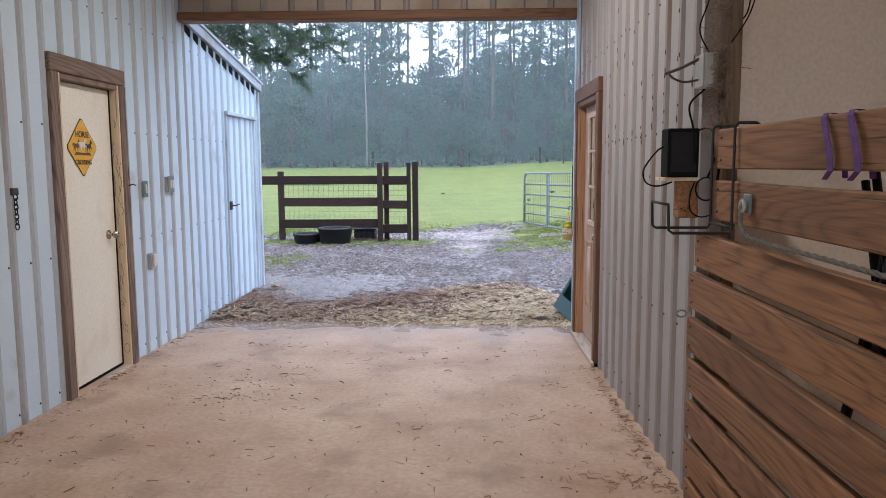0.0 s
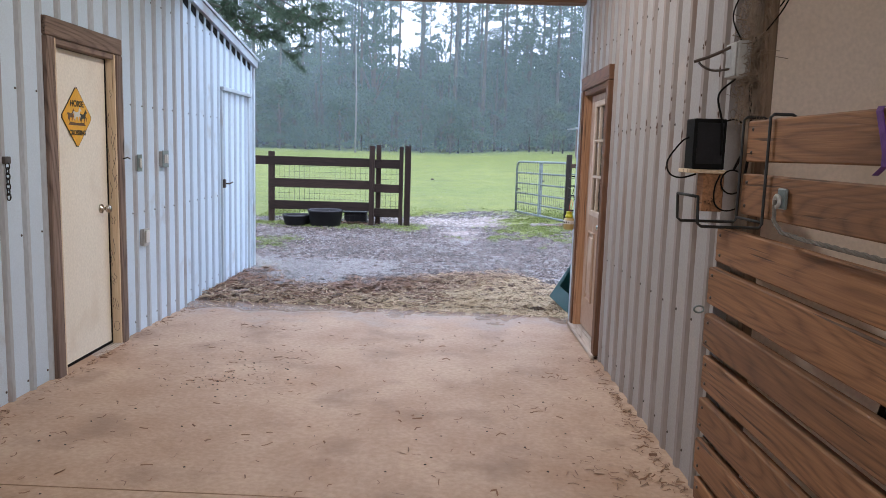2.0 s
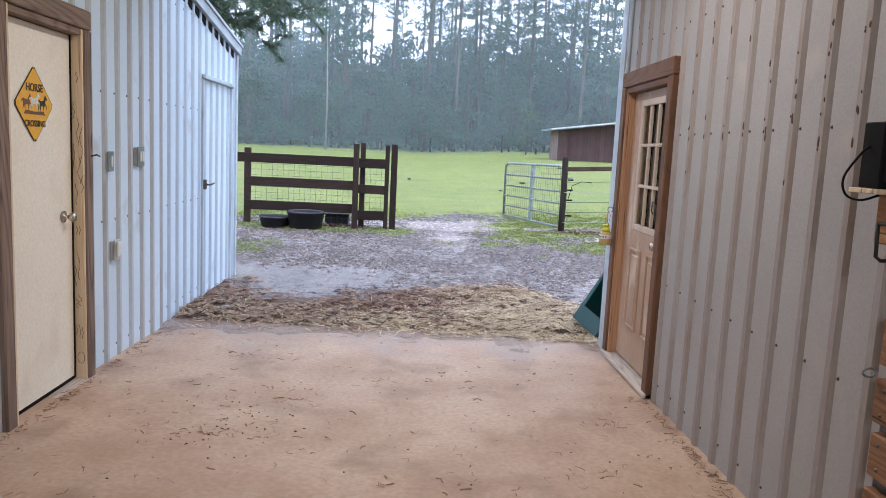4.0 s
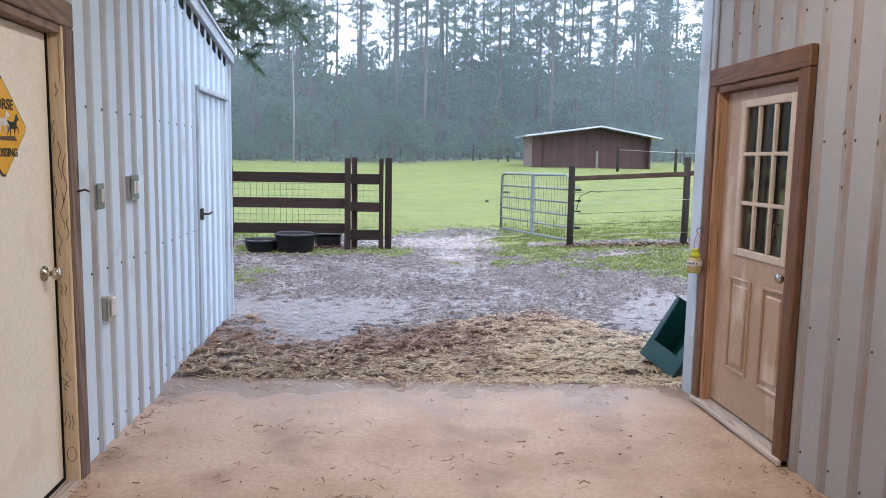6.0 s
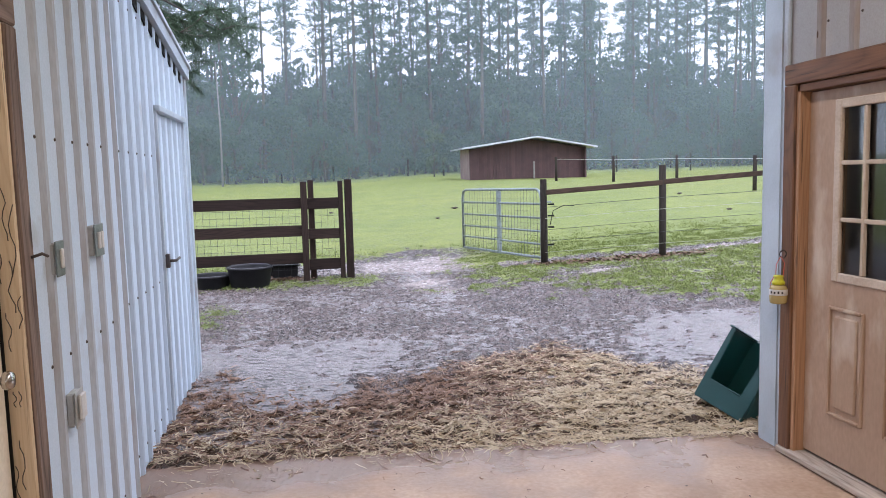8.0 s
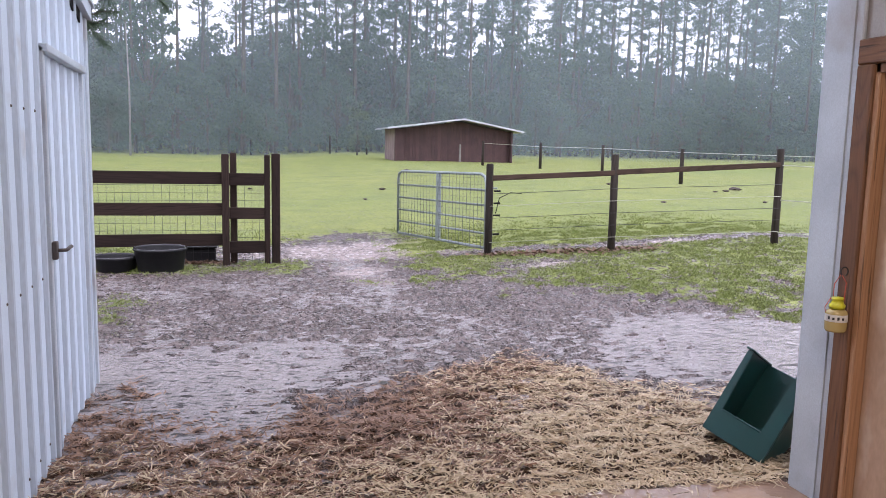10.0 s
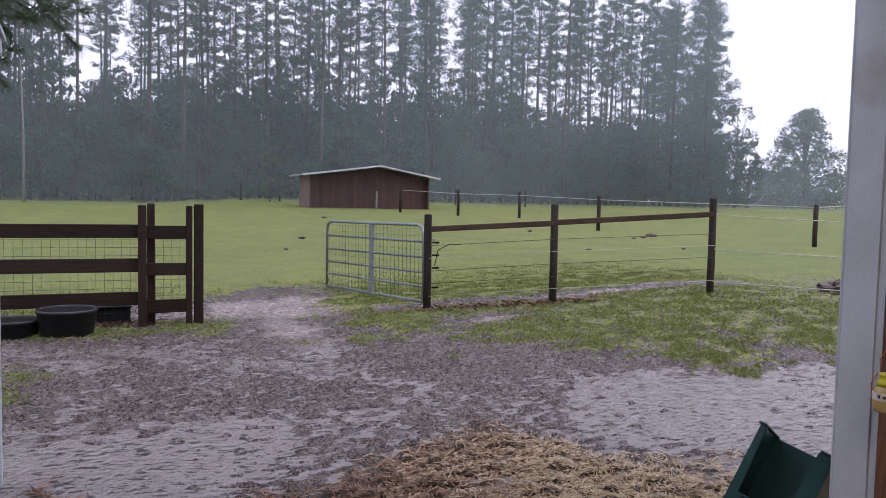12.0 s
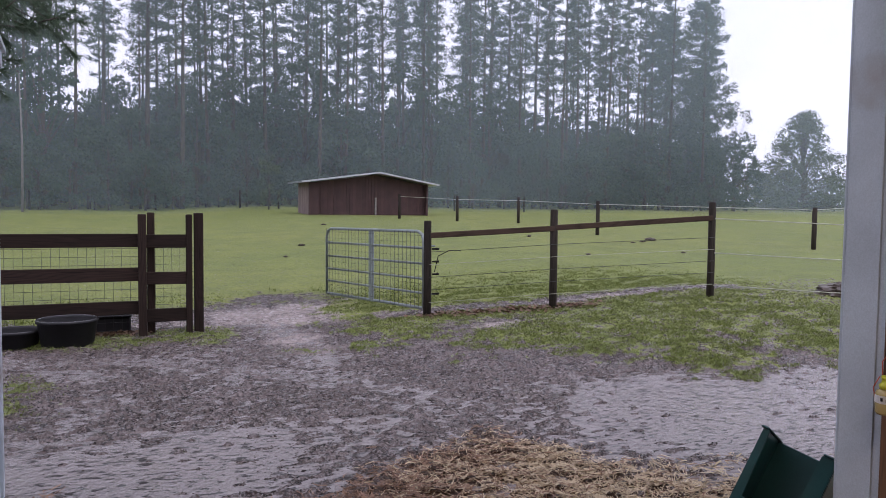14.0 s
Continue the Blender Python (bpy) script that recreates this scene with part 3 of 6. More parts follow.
def sheet(parent, label, mats, out, pitch, phase, u0, u1, z0, z1, depth=0.018, foot=0.030, crest=0.014):
    bm = ribbed(z0, z1, depth, pitch, phase, u0, u1, out, foot, crest)
    me = bpy.data.meshes.new("sheet")
    bm.to_mesh(me)
    bm.free()
    for m in mats:
        me.materials.append(m)
    return part("sheet", me, mats, parent, label)


def core(name, label, boxes, mat):
    """Wall body behind the sheets."""
    bm = bmesh.new()
    for bx in boxes:
        box(bm, *bx)
    return solid(name, bm, mat, label, "wall", kind="structure")


west_out = lambda u, d, z: (WEST + d, u, z)
lean_out = lambda u, d, z: (LEAN_WEST + d, u, z)
east_out = lambda u, d, z: (EAST - d, u, z)
LD0, LD1, LDZ = 4.41, 5.39, 2.16      # outer edges of the west door's casing
RD0, RD1, RDZ = 5.40, 6.50, 2.10      # and of the east door's
SLOPE = lambda y: 2.78 - (y - 6.75) * 0.157   # underside of the lean-to's rake trim

wall_west = core("wall_west", "blue-grey ribbed steel aisle wall", [
    (WEST - 0.12, -7, 0, WEST - 0.002, LD0 + 0.09, CEIL), (WEST - 0.12, LD1 - 0.09, 0, WEST - 0.002, END, CEIL),
    (WEST - 0.12, LD0 + 0.09, LDZ - 0.09, WEST - 0.002, LD1 - 0.09, CEIL)], M_blue)
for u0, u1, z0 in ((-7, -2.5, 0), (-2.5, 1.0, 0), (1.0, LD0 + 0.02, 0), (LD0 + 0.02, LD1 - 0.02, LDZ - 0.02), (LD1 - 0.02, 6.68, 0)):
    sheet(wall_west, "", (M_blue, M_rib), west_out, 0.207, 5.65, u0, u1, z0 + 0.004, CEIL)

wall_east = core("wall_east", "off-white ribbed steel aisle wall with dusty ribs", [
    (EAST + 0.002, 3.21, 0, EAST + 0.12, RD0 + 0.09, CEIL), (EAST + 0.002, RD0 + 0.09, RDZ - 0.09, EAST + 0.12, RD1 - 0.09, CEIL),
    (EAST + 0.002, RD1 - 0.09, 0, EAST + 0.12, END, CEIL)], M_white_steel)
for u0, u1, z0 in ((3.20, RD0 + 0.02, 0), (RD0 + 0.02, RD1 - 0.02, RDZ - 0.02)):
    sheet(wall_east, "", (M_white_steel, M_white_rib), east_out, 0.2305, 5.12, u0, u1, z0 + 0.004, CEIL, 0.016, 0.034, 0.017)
part("corner_trim", block(EAST - 0.022, RD1 + 0.002, -0.02, EAST + 0.0, 6.712, CEIL, 0.006), M_trim, wall_east, "pale steel corner trim")
part("corner_trim", block(EAST - 0.010, 6.715, -0.1, EAST + 0.14, 6.734, CEIL, 0.004), M_trim, wall_east, "pale steel corner trim")
part("trim_lip", block(EAST - 0.030, RD1 + 0.045, 0.0, EAST - 0.024, RD1 + 0.058, CEIL, 0.001), M_trim, wall_east)

# end wall: header over the opening and the flank to the east
header = core("wall_north", "tan ribbed steel header above the wide aisle opening", [(WEST - 0.12, END, 2.83, 3.2, END + 0.1, CEIL + 0.4), (EAST + 0.02, END + 0.002, 0, 3.2, END + 0.08, 2.83)], M_white_steel)
sheet(header, "", (M_tan_steel, M_white_rib), lambda u, d, z: (u, END - 0.003 - d, z), 0.25, -0.74, WEST, EAST, 2.82, CEIL)
part("beam", block(WEST + 0.005, END - 0.07, 2.75, EAST - 0.005, END + 0.1, 2.825, 0.008), M_brown_trim_x, header, "rough red-brown timber beam")
core("wall_south", "plain steel wall at the far barn end", [(WEST - 0.12, -7.1, 2.9, 3.2, -7, CEIL), (0.95, -7.1, 0, 3.2, -7, 2.9)], M_white_steel)
core("wall_stall", "white painted plywood stall partition", [(EAST + 0.125, 3.17, 0, 3.2, 3.25, CEIL), (3.2, -7, 0, 3.3, END + 0.1, CEIL)], M_plaster)
bm = bmesh.new()
box(bm, WEST - 0.12, -7.1, CEIL, 3.3, END + 0.1, CEIL + 0.06)
solid("ceiling", bm, M_ceiling, "bare steel barn ceiling", "ceiling", kind="structure")

# lean-to beyond the opening, its wall in line with the aisle wall
SHED_END = 9.20
lean = core("wall_lean_to", "blue-grey ribbed steel lean-to wall under a sloping roof", [(-6.4, 6.75, 0, LEAN_WEST - 0.002, SHED_END - 0.01, 2.38)], M_blue)
# black blocks between the ribs imitate shade in the gaps under the trim
for k in range(1, 14):
    y0, y1 = 6.58 + 0.2075 * k + 0.034 - 0.2075, 6.58 + 0.2075 * k - 0.034
    if 6.70 < y0 and y1 < SHED_END - 0.06:
        bm = block(0.002, y0, -0.05, 0.012, y1, 0.02, 0.002)
        for v in bm.verts:
            v.co.z += SLOPE(v.co.y) - (0.02 if v.co.z < 0 and v.co.y > (y0 + y1) / 2 else 0)
        part("closure_gap", bm, M_black, lean, "black block imitating the shaded gap under the rake trim", pose(LEAN_WEST, 0, 0))
sheet(lean, "", (M_blue, M_rib_shaded), lean_out, 0.2075, 6.58, 6.50, 7.85, 0.0, lambda u: SLOPE(u))
sheet(lean, "", (M_blue, M_rib_shaded), lean_out, 0.2075, 6.58, 7.85, 8.97, 2.07, lambda u: SLOPE(u))
sheet(lean, "", (M_blue, M_rib_shaded), lean_out, 0.2075, 6.58, 8.97, SHED_END, 0.0, lambda u: SLOPE(u))
bm = bmesh.new()
for (y0, y1, dz, x1) in ((6.66, SHED_END + 0.02, 0.0, LEAN_WEST + 0.05),):
    v = [bm.verts.new(p) for p in ((LEAN_WEST - 0.02, y0, SLOPE(y0) + 0.005), (x1, y0, SLOPE(y0) + 0.005), (x1, y0, SLOPE(y0) + 0.09), (LEAN_WEST - 0.02, y0, SLOPE(y0) + 0.09),
                                   (LEAN_WEST - 0.02, y1, SLOPE(y1) + 0.005), (x1, y1, SLOPE(y1) + 0.005), (x1, y1, SLOPE(y1) + 0.09), (LEAN_WEST - 0.02, y1, SLOPE(y1) + 0.09))]
    for f in ((3, 2, 1, 0), (4, 5, 6, 7), (0, 1, 5, 4), (1, 2, 6, 5), (2, 3, 7, 6), (3, 0, 4, 7)):
        bm.faces.new([v[i] for i in f])
part("rake_trim", bm, M_trim, lean, "pale blue steel rake trim")
bm = bmesh.new()
v = [bm.verts.new(p) for p in ((-6.5, 6.7, SLOPE(6.7) + 0.09), (LEAN_WEST + 0.065, 6.7, SLOPE(6.7) + 0.095), (LEAN_WEST + 0.065, SHED_END + 0.05, SLOPE(SHED_END + 0.05) + 0.095), (-6.5, SHED_END + 0.05, SLOPE(SHED_END + 0.05) + 0.09))]
bm.faces.new(v)
ext = bmesh.ops.extrude_face_region(bm, geom=bm.faces[:])
for e in ext["geom"]:
    if isinstance(e, bmesh.types.BMVert):
        e.co.z += 0.025
part("roof", bm, M_trim, lean, "sloping pale steel roof")
part("corner_trim", block(LEAN_WEST - 0.05, SHED_END - 0.005, 0.0, LEAN_WEST + 0.022, SHED_END + 0.012, 2.40, 0.004), M_trim, lean)
part("corner_trim", block(LEAN_WEST + 0.002, SHED_END - 0.06, 0.0, LEAN_WEST + 0.026, SHED_END - 0.007, 2.40, 0.004), M_trim, lean)

# ---- doors ----
# cream door in a weathered casing
door_w = thing("door_1", pose(WEST, LD0, 0), "closed cream-painted door in a weathered wooden casing", "door", kind="structure")
cw = 0.09
part("casing", block(0.0, 0, 0, 0.045, cw, LDZ - cw, 0.006), M_weathered, door_w, "grey weathered casing board")
part("casing", block(0.0, LD1 - LD0 - cw, 0, 0.045, LD1 - LD0, LDZ - cw, 0.006), M_weathered, door_w, "grey weathered casing board")
part("casing", block(0.0, 0, LDZ - cw + 0.002, 0.045, LD1 - LD0, LDZ + 0.02, 0.006), M_weathered_y, door_w, "grey weathered head board")
part("jamb", block(-0.12, cw - 0.002, 0.02, 0.035, cw + 0.03, LDZ - cw, 0.003), M_jamb, door_w, "scratched yellow pine jamb")
part("jamb", block(-0.12, LD1 - LD0 - cw - 0.016, 0.02, 0.035, LD1 - LD0 - cw + 0.002, LDZ - cw, 0.003), M_jamb, door_w, "chewed yellow pine jamb")
part("jamb", block(-0.12, cw, LDZ - cw - 0.035, 0.03, LD1 - LD0 - cw, LDZ - cw, 0.003), M_weathered_y, door_w)
part("threshold", block(-0.12, cw, 0.0, 0.05, LD1 - LD0 - cw, 0.045, 0.006), M_threshold, door_w, "worn pale wooden threshold")
# shadow below the leaf, added as a black strip
part("door_sweep", block(-0.072, cw + 0.036, 0.046, -0.026, LD1 - LD0 - cw - 0.024, 0.066, 0.002), M_black, door_w, "black strip imitating the shadow under the leaf")
leaf_w = part("leaf", block(-0.075, cw + 0.034, 0.06, -0.03, LD1 - LD0 - cw - 0.022, LDZ - cw - 0.04, 0.003), M_cream, door_w, "smooth cream-painted door leaf")
# black strip added for the shadow line between leaf and jamb
part("weatherstrip", block(-0.040, LD1 - LD0 - cw - 0.030, 0.05, -0.024, LD1 - LD0 - cw - 0.0165, LDZ - cw - 0.037, 0.002), M_black, door_w, "black strip imitating the dark gap at the jamb")
srnd = random.Random(8)
JY = LD1 - LD0 - cw - 0.0165
for z, h, amp, off in ((1.62, 0.10, 0.004, -0.02), (1.50, 0.16, 0.006, 0.0), (1.42, 0.22, 0.007, 0.018), (1.36, 0.14, 0.005, -0.022), (1.28, 0.16, 0.008, 0.004), (1.20, 0.10, 0.006, 0.022), (1.14, 0.12, 0.006, -0.012),
                      (0.93, 0.05, 0.004, -0.012), (0.93, 0.05, 0.004, 0.004), (0.72, 0.16, 0.006, -0.004), (0.66, 0.12, 0.005, -0.024), (0.52, 0.07, 0.012, 0.0), (0.50, 0.06, 0.010, -0.016), (0.34, 0.07, 0.004, -0.02), (0.33, 0.08, 0.004, -0.004), (0.32, 0.07, 0.004, 0.012), (1.80, 0.06, 0.006, 0.0)):
    pts = [(0.006 + off + amp * math.sin(9 * t + z * 30) + srnd.uniform(-0.002, 0.002), JY, z + h * (t - 0.5)) for t in np.linspace(0, 1, 8)]
    part("chew_mark", rod(pts, 0.0016, 5), M_screw, door_w, "dark gnawed groove")
part("chew_mark", rod([(0.006 + 0.02 * math.cos(a), JY, 0.17 + 0.035 * math.sin(a)) for a in np.linspace(0, 2 * math.pi, 14)[:-1]], 0.0016, 5, closed=True), M_screw, door_w, "dark knot ring")
KY = LD1 - LD0 - cw - 0.135
bm = lathe([(0, 0), (0.033, 0), (0.033, 0.008), (0.012, 0.014), (0.011, 0.035), (0.024, 0.042), (0.029, 0.056), (0.022, 0.068), (0, 0.071)], 18)
part("doorknob", bm, M_chrome, leaf_w, "round satin metal knob", pose(-0.03, KY, 1.02, 0, 90, 0))
part("hook", rod([(0.045, LD1 - LD0 - 0.03, 1.36), (0.075, LD1 - LD0 - 0.02, 1.37), (0.085, LD1 - LD0, 1.36)], 0.005), M_screw, door_w)

# tan glazed door in a red-brown casing
door_e = thing("door_2", pose(EAST, RD0, 0), "closed tan door with nine panes in a brown wooden casing", "door", kind="structure")
W = RD1 - RD0
for y0 in (0.0, W - cw):
    part("casing", block(-0.045, y0, 0, 0.0, y0 + cw, RDZ - cw, 0.006), M_brown_trim, door_e)
part("casing", block(-0.045, 0, RDZ - cw + 0.002, 0.0, W, RDZ + 0.02, 0.006), M_brown_trim_y, door_e)
for y0 in (cw - 0.002, W - cw - 0.026):
    part("jamb", block(-0.03, y0, 0.03, 0.12, y0 + 0.028, RDZ - cw, 0.003), M_jamb_brown, door_e, "orange-brown pine jamb")
part("jamb", block(-0.03, cw, RDZ - cw - 0.04, 0.12, W - cw, RDZ - cw, 0.003), M_brown_trim_y, door_e)
part("threshold", block(-0.06, 0.0, 0.0, 0.12, W, 0.035, 0.006), M_threshold, door_e, "worn pale wooden threshold")
D0, D1, DZ0, DZ1 = cw + 0.042, W - cw - 0.030, 0.05, RDZ - cw - 0.045
G0, G1, GZ0, GZ1 = 0.235, 0.755, 1.03, 1.88
bm = bmesh.new()
for bx in ((0.03, D0, DZ0, 0.075, D1, GZ0), (0.03, D0, GZ1, 0.075, D1, DZ1), (0.03, D0, GZ0, 0.075, G0, GZ1), (0.03, G1, GZ0, 0.075, D1, GZ1)):
    box(bm, *bx)
leaf_e = part("leaf", bm, M_tan, door_e, "worn tan-painted door leaf")
for y0, y1 in ((G0 - 0.03, G0 + 0.015), (G1 - 0.015, G1 + 0.03)):
    part("glazing_frame", block(0.018, y0, GZ0 - 0.03, 0.04, y1, GZ1 + 0.03, 0.005), M_muntin, leaf_e)
for z0, z1 in ((GZ0 - 0.03, GZ0 + 0.015), (GZ1 - 0.015, GZ1 + 0.03)):
    part("glazing_frame", block(0.019, G0 + 0.016, z0, 0.041, G1 - 0.016, z1, 0.005), M_muntin, leaf_e)
for k in (1, 2):
    y = G0 + (G1 - G0) * k / 3
    part("muntin", block(0.022, y - 0.011, GZ0 + 0.016, 0.045, y + 0.011, GZ1 - 0.016, 0.004), M_muntin, leaf_e)
    z = GZ0 + (GZ1 - GZ0) * k / 3
    part("muntin", block(0.024, G0 + 0.016, z - 0.011, 0.043, G1 - 0.016, z + 0.011, 0.004), M_muntin, leaf_e)
for i in range(3):
    for j in range(3):
        y0, y1 = G0 + (G1 - G0) * i / 3 + 0.006, G0 + (G1 - G0) * (i + 1) / 3 - 0.006
        z0, z1 = GZ0 + (GZ1 - GZ0) * j / 3 + 0.006, GZ0 + (GZ1 - GZ0) * (j + 1) / 3 - 0.006
        part("pane", block(0.050, y0, z0, 0.054, y1, z1, 0), M_glass, leaf_e)
for y0, y1 in ((0.17, 0.417), (0.55, 0.80)):
    for a in ((y0, 0.30, y0 + 0.018, 0.87), (y1 - 0.018, 0.30, y1, 0.87), (y0 + 0.018, 0.30, y1 - 0.018, 0.318), (y0 + 0.018, 0.852, y1 - 0.018, 0.87)):
        part("panel_moulding", block(0.016, a[0], a[1], 0.034, a[2], a[3], 0.005), M_tan, leaf_e)
    part("raised_panel", block(0.018, y0 + 0.045, 0.345, 0.034, y1 - 0.045, 0.825, 0.008), M_tan, leaf_e)
bm = lathe([(0, 0), (0.033, 0), (0.033, 0.008), (0.012, 0.014), (0.011, 0.035), (0.024, 0.042), (0.029, 0.056), (0.022, 0.068), (0, 0.071)], 18)
part("doorknob", bm, M_chrome, leaf_e, "round satin metal knob", pose(0.03, D0 + 0.035, 0.95, 0, -90, 0))
part("hook", rod([(0.02, D0 + 0.145, 1.22), (-0.01, D0 + 0.145, 1.23), (-0.015, D0 + 0.145, 1.17), (0.0, D0 + 0.145, 1.15)], 0.005), M_screw, leaf_e)

# steel door of the lean-to
door_s = thing("door_3", pose(LEAN_WEST, 7.85, 0), "closed blue-grey ribbed steel shed door", "door", kind="structure")
sheet(door_s, "", (M_blue, M_rib_shaded), lambda u, d, z: (0.004 + d, u, z), 0.21, 0.13, 0.03, 1.09, 0.02, 2.03)
for a in ((0.0, 0.02, 0.0, 0.03, 0.05, 2.06), (0.0, 1.07, 0.0, 0.03, 1.10, 2.06), (0.0, 0.02, 2.035, 0.05, 1.10, 2.075)):
    part("frame", block(*a, 0.004), M_trim, door_s)
part("latch", block(0.03, 0.02, 1.03, 0.055, 0.06, 1.12, 0.004), M_screw, door_s)
part("latch", rod([(0.05, 0.04, 1.075), (0.09, 0.05, 1.075), (0.10, 0.13, 1.085)], 0.009), M_screw, door_s)
# ---- fences ----
FY = 14.62


def board(x0, x1, y0, z0, h, t=0.04, name="rail", parent=None, mat=M_fence):
    bm = block(0, 0, 0, x1 - x0, t, h, 0.006)
    for v in bm.verts:
        v.co.z += 0.008 * noise.noise((v.co.x * 2 + x0, z0 * 5, 0.3))
    return part(name, bm, mat, parent, "", pose(x0, y0, z0))


fence = thing("fence_board", pose(0, FY, 0), "dark-stained three-board fence backed with wire mesh", "fence", kind="structure")
for x, y, top, wd in ((-3.62, 0.06, 1.38, 0.11), (-1.64, -0.05, 1.54, 0.10), (-1.53, 0.14, 1.56, 0.09), (-1.075, -0.02, 1.54, 0.075), (-0.95, 0.05, 1.56, 0.115)):
    part("post", block(x - wd / 2, y - 0.05, -0.3, x + wd / 2, y + 0.05, top, 0.008), M_fence_post, fence)
for z0, z1 in ((1.12, 1.29), (0.69, 0.86), (0.26, 0.43)):
    board(-5.6 if z0 > 1 else -3.67, -1.59, -0.0, z0, z1 - z0, 0.04, parent=fence)
for z0, z1 in ((1.11, 1.28), (0.64, 0.80), (0.16, 0.33)):
    board(-1.68, -1.04, -0.045, z0, z1 - z0, 0.04, parent=fence)
bm = bmesh.new()
for x in np.arange(-3.58, -1.0, 0.1):
    tube(bm, [(x, 0.10, 0.03), (x, 0.10, 1.12)], 0.0028, 4)
for z in np.arange(0.05, 1.15, 0.105):
    tube(bm, [(-3.6, 0.104, z), (-1.0, 0.104, z)], 0.0028, 4)
part("wire_mesh", bm, M_wire, fence, "welded wire mesh")

GP = [(2.12, 14.22, 1.48), (3.92, 13.75, 1.66), (6.50, 13.32, 1.80)]   # posts of the rail fence and their tops
rail_fence = thing("fence_rail", pose(0, 0, 0), "weathered post and rail fence with wire strands", "fence", kind="structure")
for i, (x, y, top) in enumerate(GP):
    bm = rod([(x, y, land(x, y) - 0.3), (x + 0.004, y, land(x, y) + 0.6), (x - 0.003, y, top - 0.015), (x - 0.003, y, top)], 0.055, 14, radii=[0.058, 0.056, 0.054, 0.047])
    part("post", bm, M_grey_post, rail_fence)
for (x0, y0, z0), (x1, y1, z1) in (((2.15, 14.2, 1.27), (3.92, 13.72, 1.385)), ((3.92, 13.72, 1.395), (6.52, 13.29, 1.56))):
    a, c = Vector((x0, y0, z0)), Vector((x1, y1, z1))
    d = c - a
    bm = block(0, -0.025, -0.04, d.length, 0.025, 0.04, 0.008)
    part("rail", bm, M_grey_rail, rail_fence, "", Matrix.Translation(a) @ d.to_track_quat("X", "Z").to_matrix().to_4x4())
for k, h in enumerate((0.22, 0.40, 0.58, 0.76, 0.94)):
    pts = [(x, y - 0.065, land(x, y) + h + (0.02 if j == 1 else 0)) for j, (x, y, _) in enumerate(GP)]
    part("wire_strand", rod(pts, 0.0035, 5), M_white_wire if k in (0, 3) else M_wire, rail_fence, "white electric rope" if k in (0, 3) else "thin fence wire")
for z in (0.34, 0.62, 0.80, 0.98):
    part("insulator", rod([(2.17, 14.17, z + 0.1), (2.27, 14.16, z + 0.1)], 0.018, 8, radii=[0.011, 0.017]), M_black, rail_fence, "black plastic insulator")
part("lead_wire", rod([(2.2, 14.15, 0.75), (2.25, 14.14, 0.98), (2.42, 14.13, 1.06), (2.6, 14.13, 1.05)], 0.006, 6), M_black, rail_fence)

# pasture fence of thin posts and white rope running off from the corner
rope_fence = thing("fence_rope", pose(0, 0, 0), "white electric rope fence on thin posts across the pasture", "fence", kind="structure")
EP = [(6.5, 13.32, 1.78), (18.05, 21.12, 1.72)]
LINE = [(15.42, 22.92, 1.9), (14.92, 28.2, 2.0), (16.67, 37.5, 2.15), (14.6, 39.3, 2.2), (12.2, 45.4, 2.75)]
for x, y in ((18.05, 21.12), (14.92, 28.2), (16.67, 37.5), (14.08, 39.3), (32.0, 30.0), (11.9, 42.0), (9.42, 11.42)):
    z = land(x, y)
    part("post", rod([(x, y, z - 0.2), (x, y, z + 1.32)], 0.075, 10), M_grey_post, rope_fence)
for h in (0.22, 0.72, 1.25):
    part("rope", rod([(6.5, 13.26, 0.30 + h), (9.4, 11.4, 0.17 + h)], 0.008, 5), M_white_wire, rope_fence)
part("rope", rod([(32.0, 29.95, 2.0), (18.0, 21.1, 1.75), (14.92, 28.15, 1.9), (16.67, 37.45, 2.12), (14.08, 39.25, 2.15), (11.9, 42.0, 2.3)], 0.012, 5), M_white_wire, rope_fence)
far_posts = [(6.12, 59.8), (8.39, 57.1), (4.25, 64.7), (0.5, 62.0), (-3.5, 62.5), (-7.5, 62), (21.5, 56), (27, 55)]
for x, y in far_posts:
    z = land(x, y)
    part("post", rod([(x, y, z - 0.2), (x, y, z + 1.3)], 0.07, 8), M_grey_post, rope_fence)

# ---- galvanised gate, standing open ----
ga, gc = Vector((2.16, 14.42, 0.16)), Vector((1.40, 17.05, 0.13))
gl = (gc - ga).length
gate = thing("metal_gate", Matrix.Translation(ga) @ (gc - ga).to_track_quat("X", "Z").to_matrix().to_4x4(), "galvanised tube farm gate with wire mesh, standing open", "gate", kind="structure")
GH, r = 1.16, 0.024
cr = 0.14
loop = [(0.02, 0, 0.04), (0.02, 0, GH - cr), (0.06, 0, GH - 0.04), (0.02 + cr, 0, GH)] + [(gl - cr, 0, GH), (gl - 0.04, 0, GH - 0.04), (gl, 0, GH - cr), (gl, 0, 0.04)]
part("frame_tube", rod(loop, r, 10), M_galv, gate)
for z in (0.04, 0.26, 0.47, 0.69, 0.92):
    part("bar", rod([(0.02, 0, z), (gl, 0, z)], 0.018 if z > 0.05 else r, 10), M_galv, gate)
part("brace", block(gl / 2 - 0.04, -0.03, 0.02, gl / 2 + 0.04, 0.03, GH, 0.005), M_galv, gate)
bm = bmesh.new()
for x in np.arange(0.1, gl, 0.1):
    tube(bm, [(x, 0.028, 0.04), (x, 0.028, GH)], 0.0026, 4)
for z in np.arange(0.1, GH, 0.1):
    tube(bm, [(0.02, 0.032, z), (gl, 0.032, z)], 0.0018, 4)
part("wire_mesh", bm, M_wire, gate, "welded wire mesh")
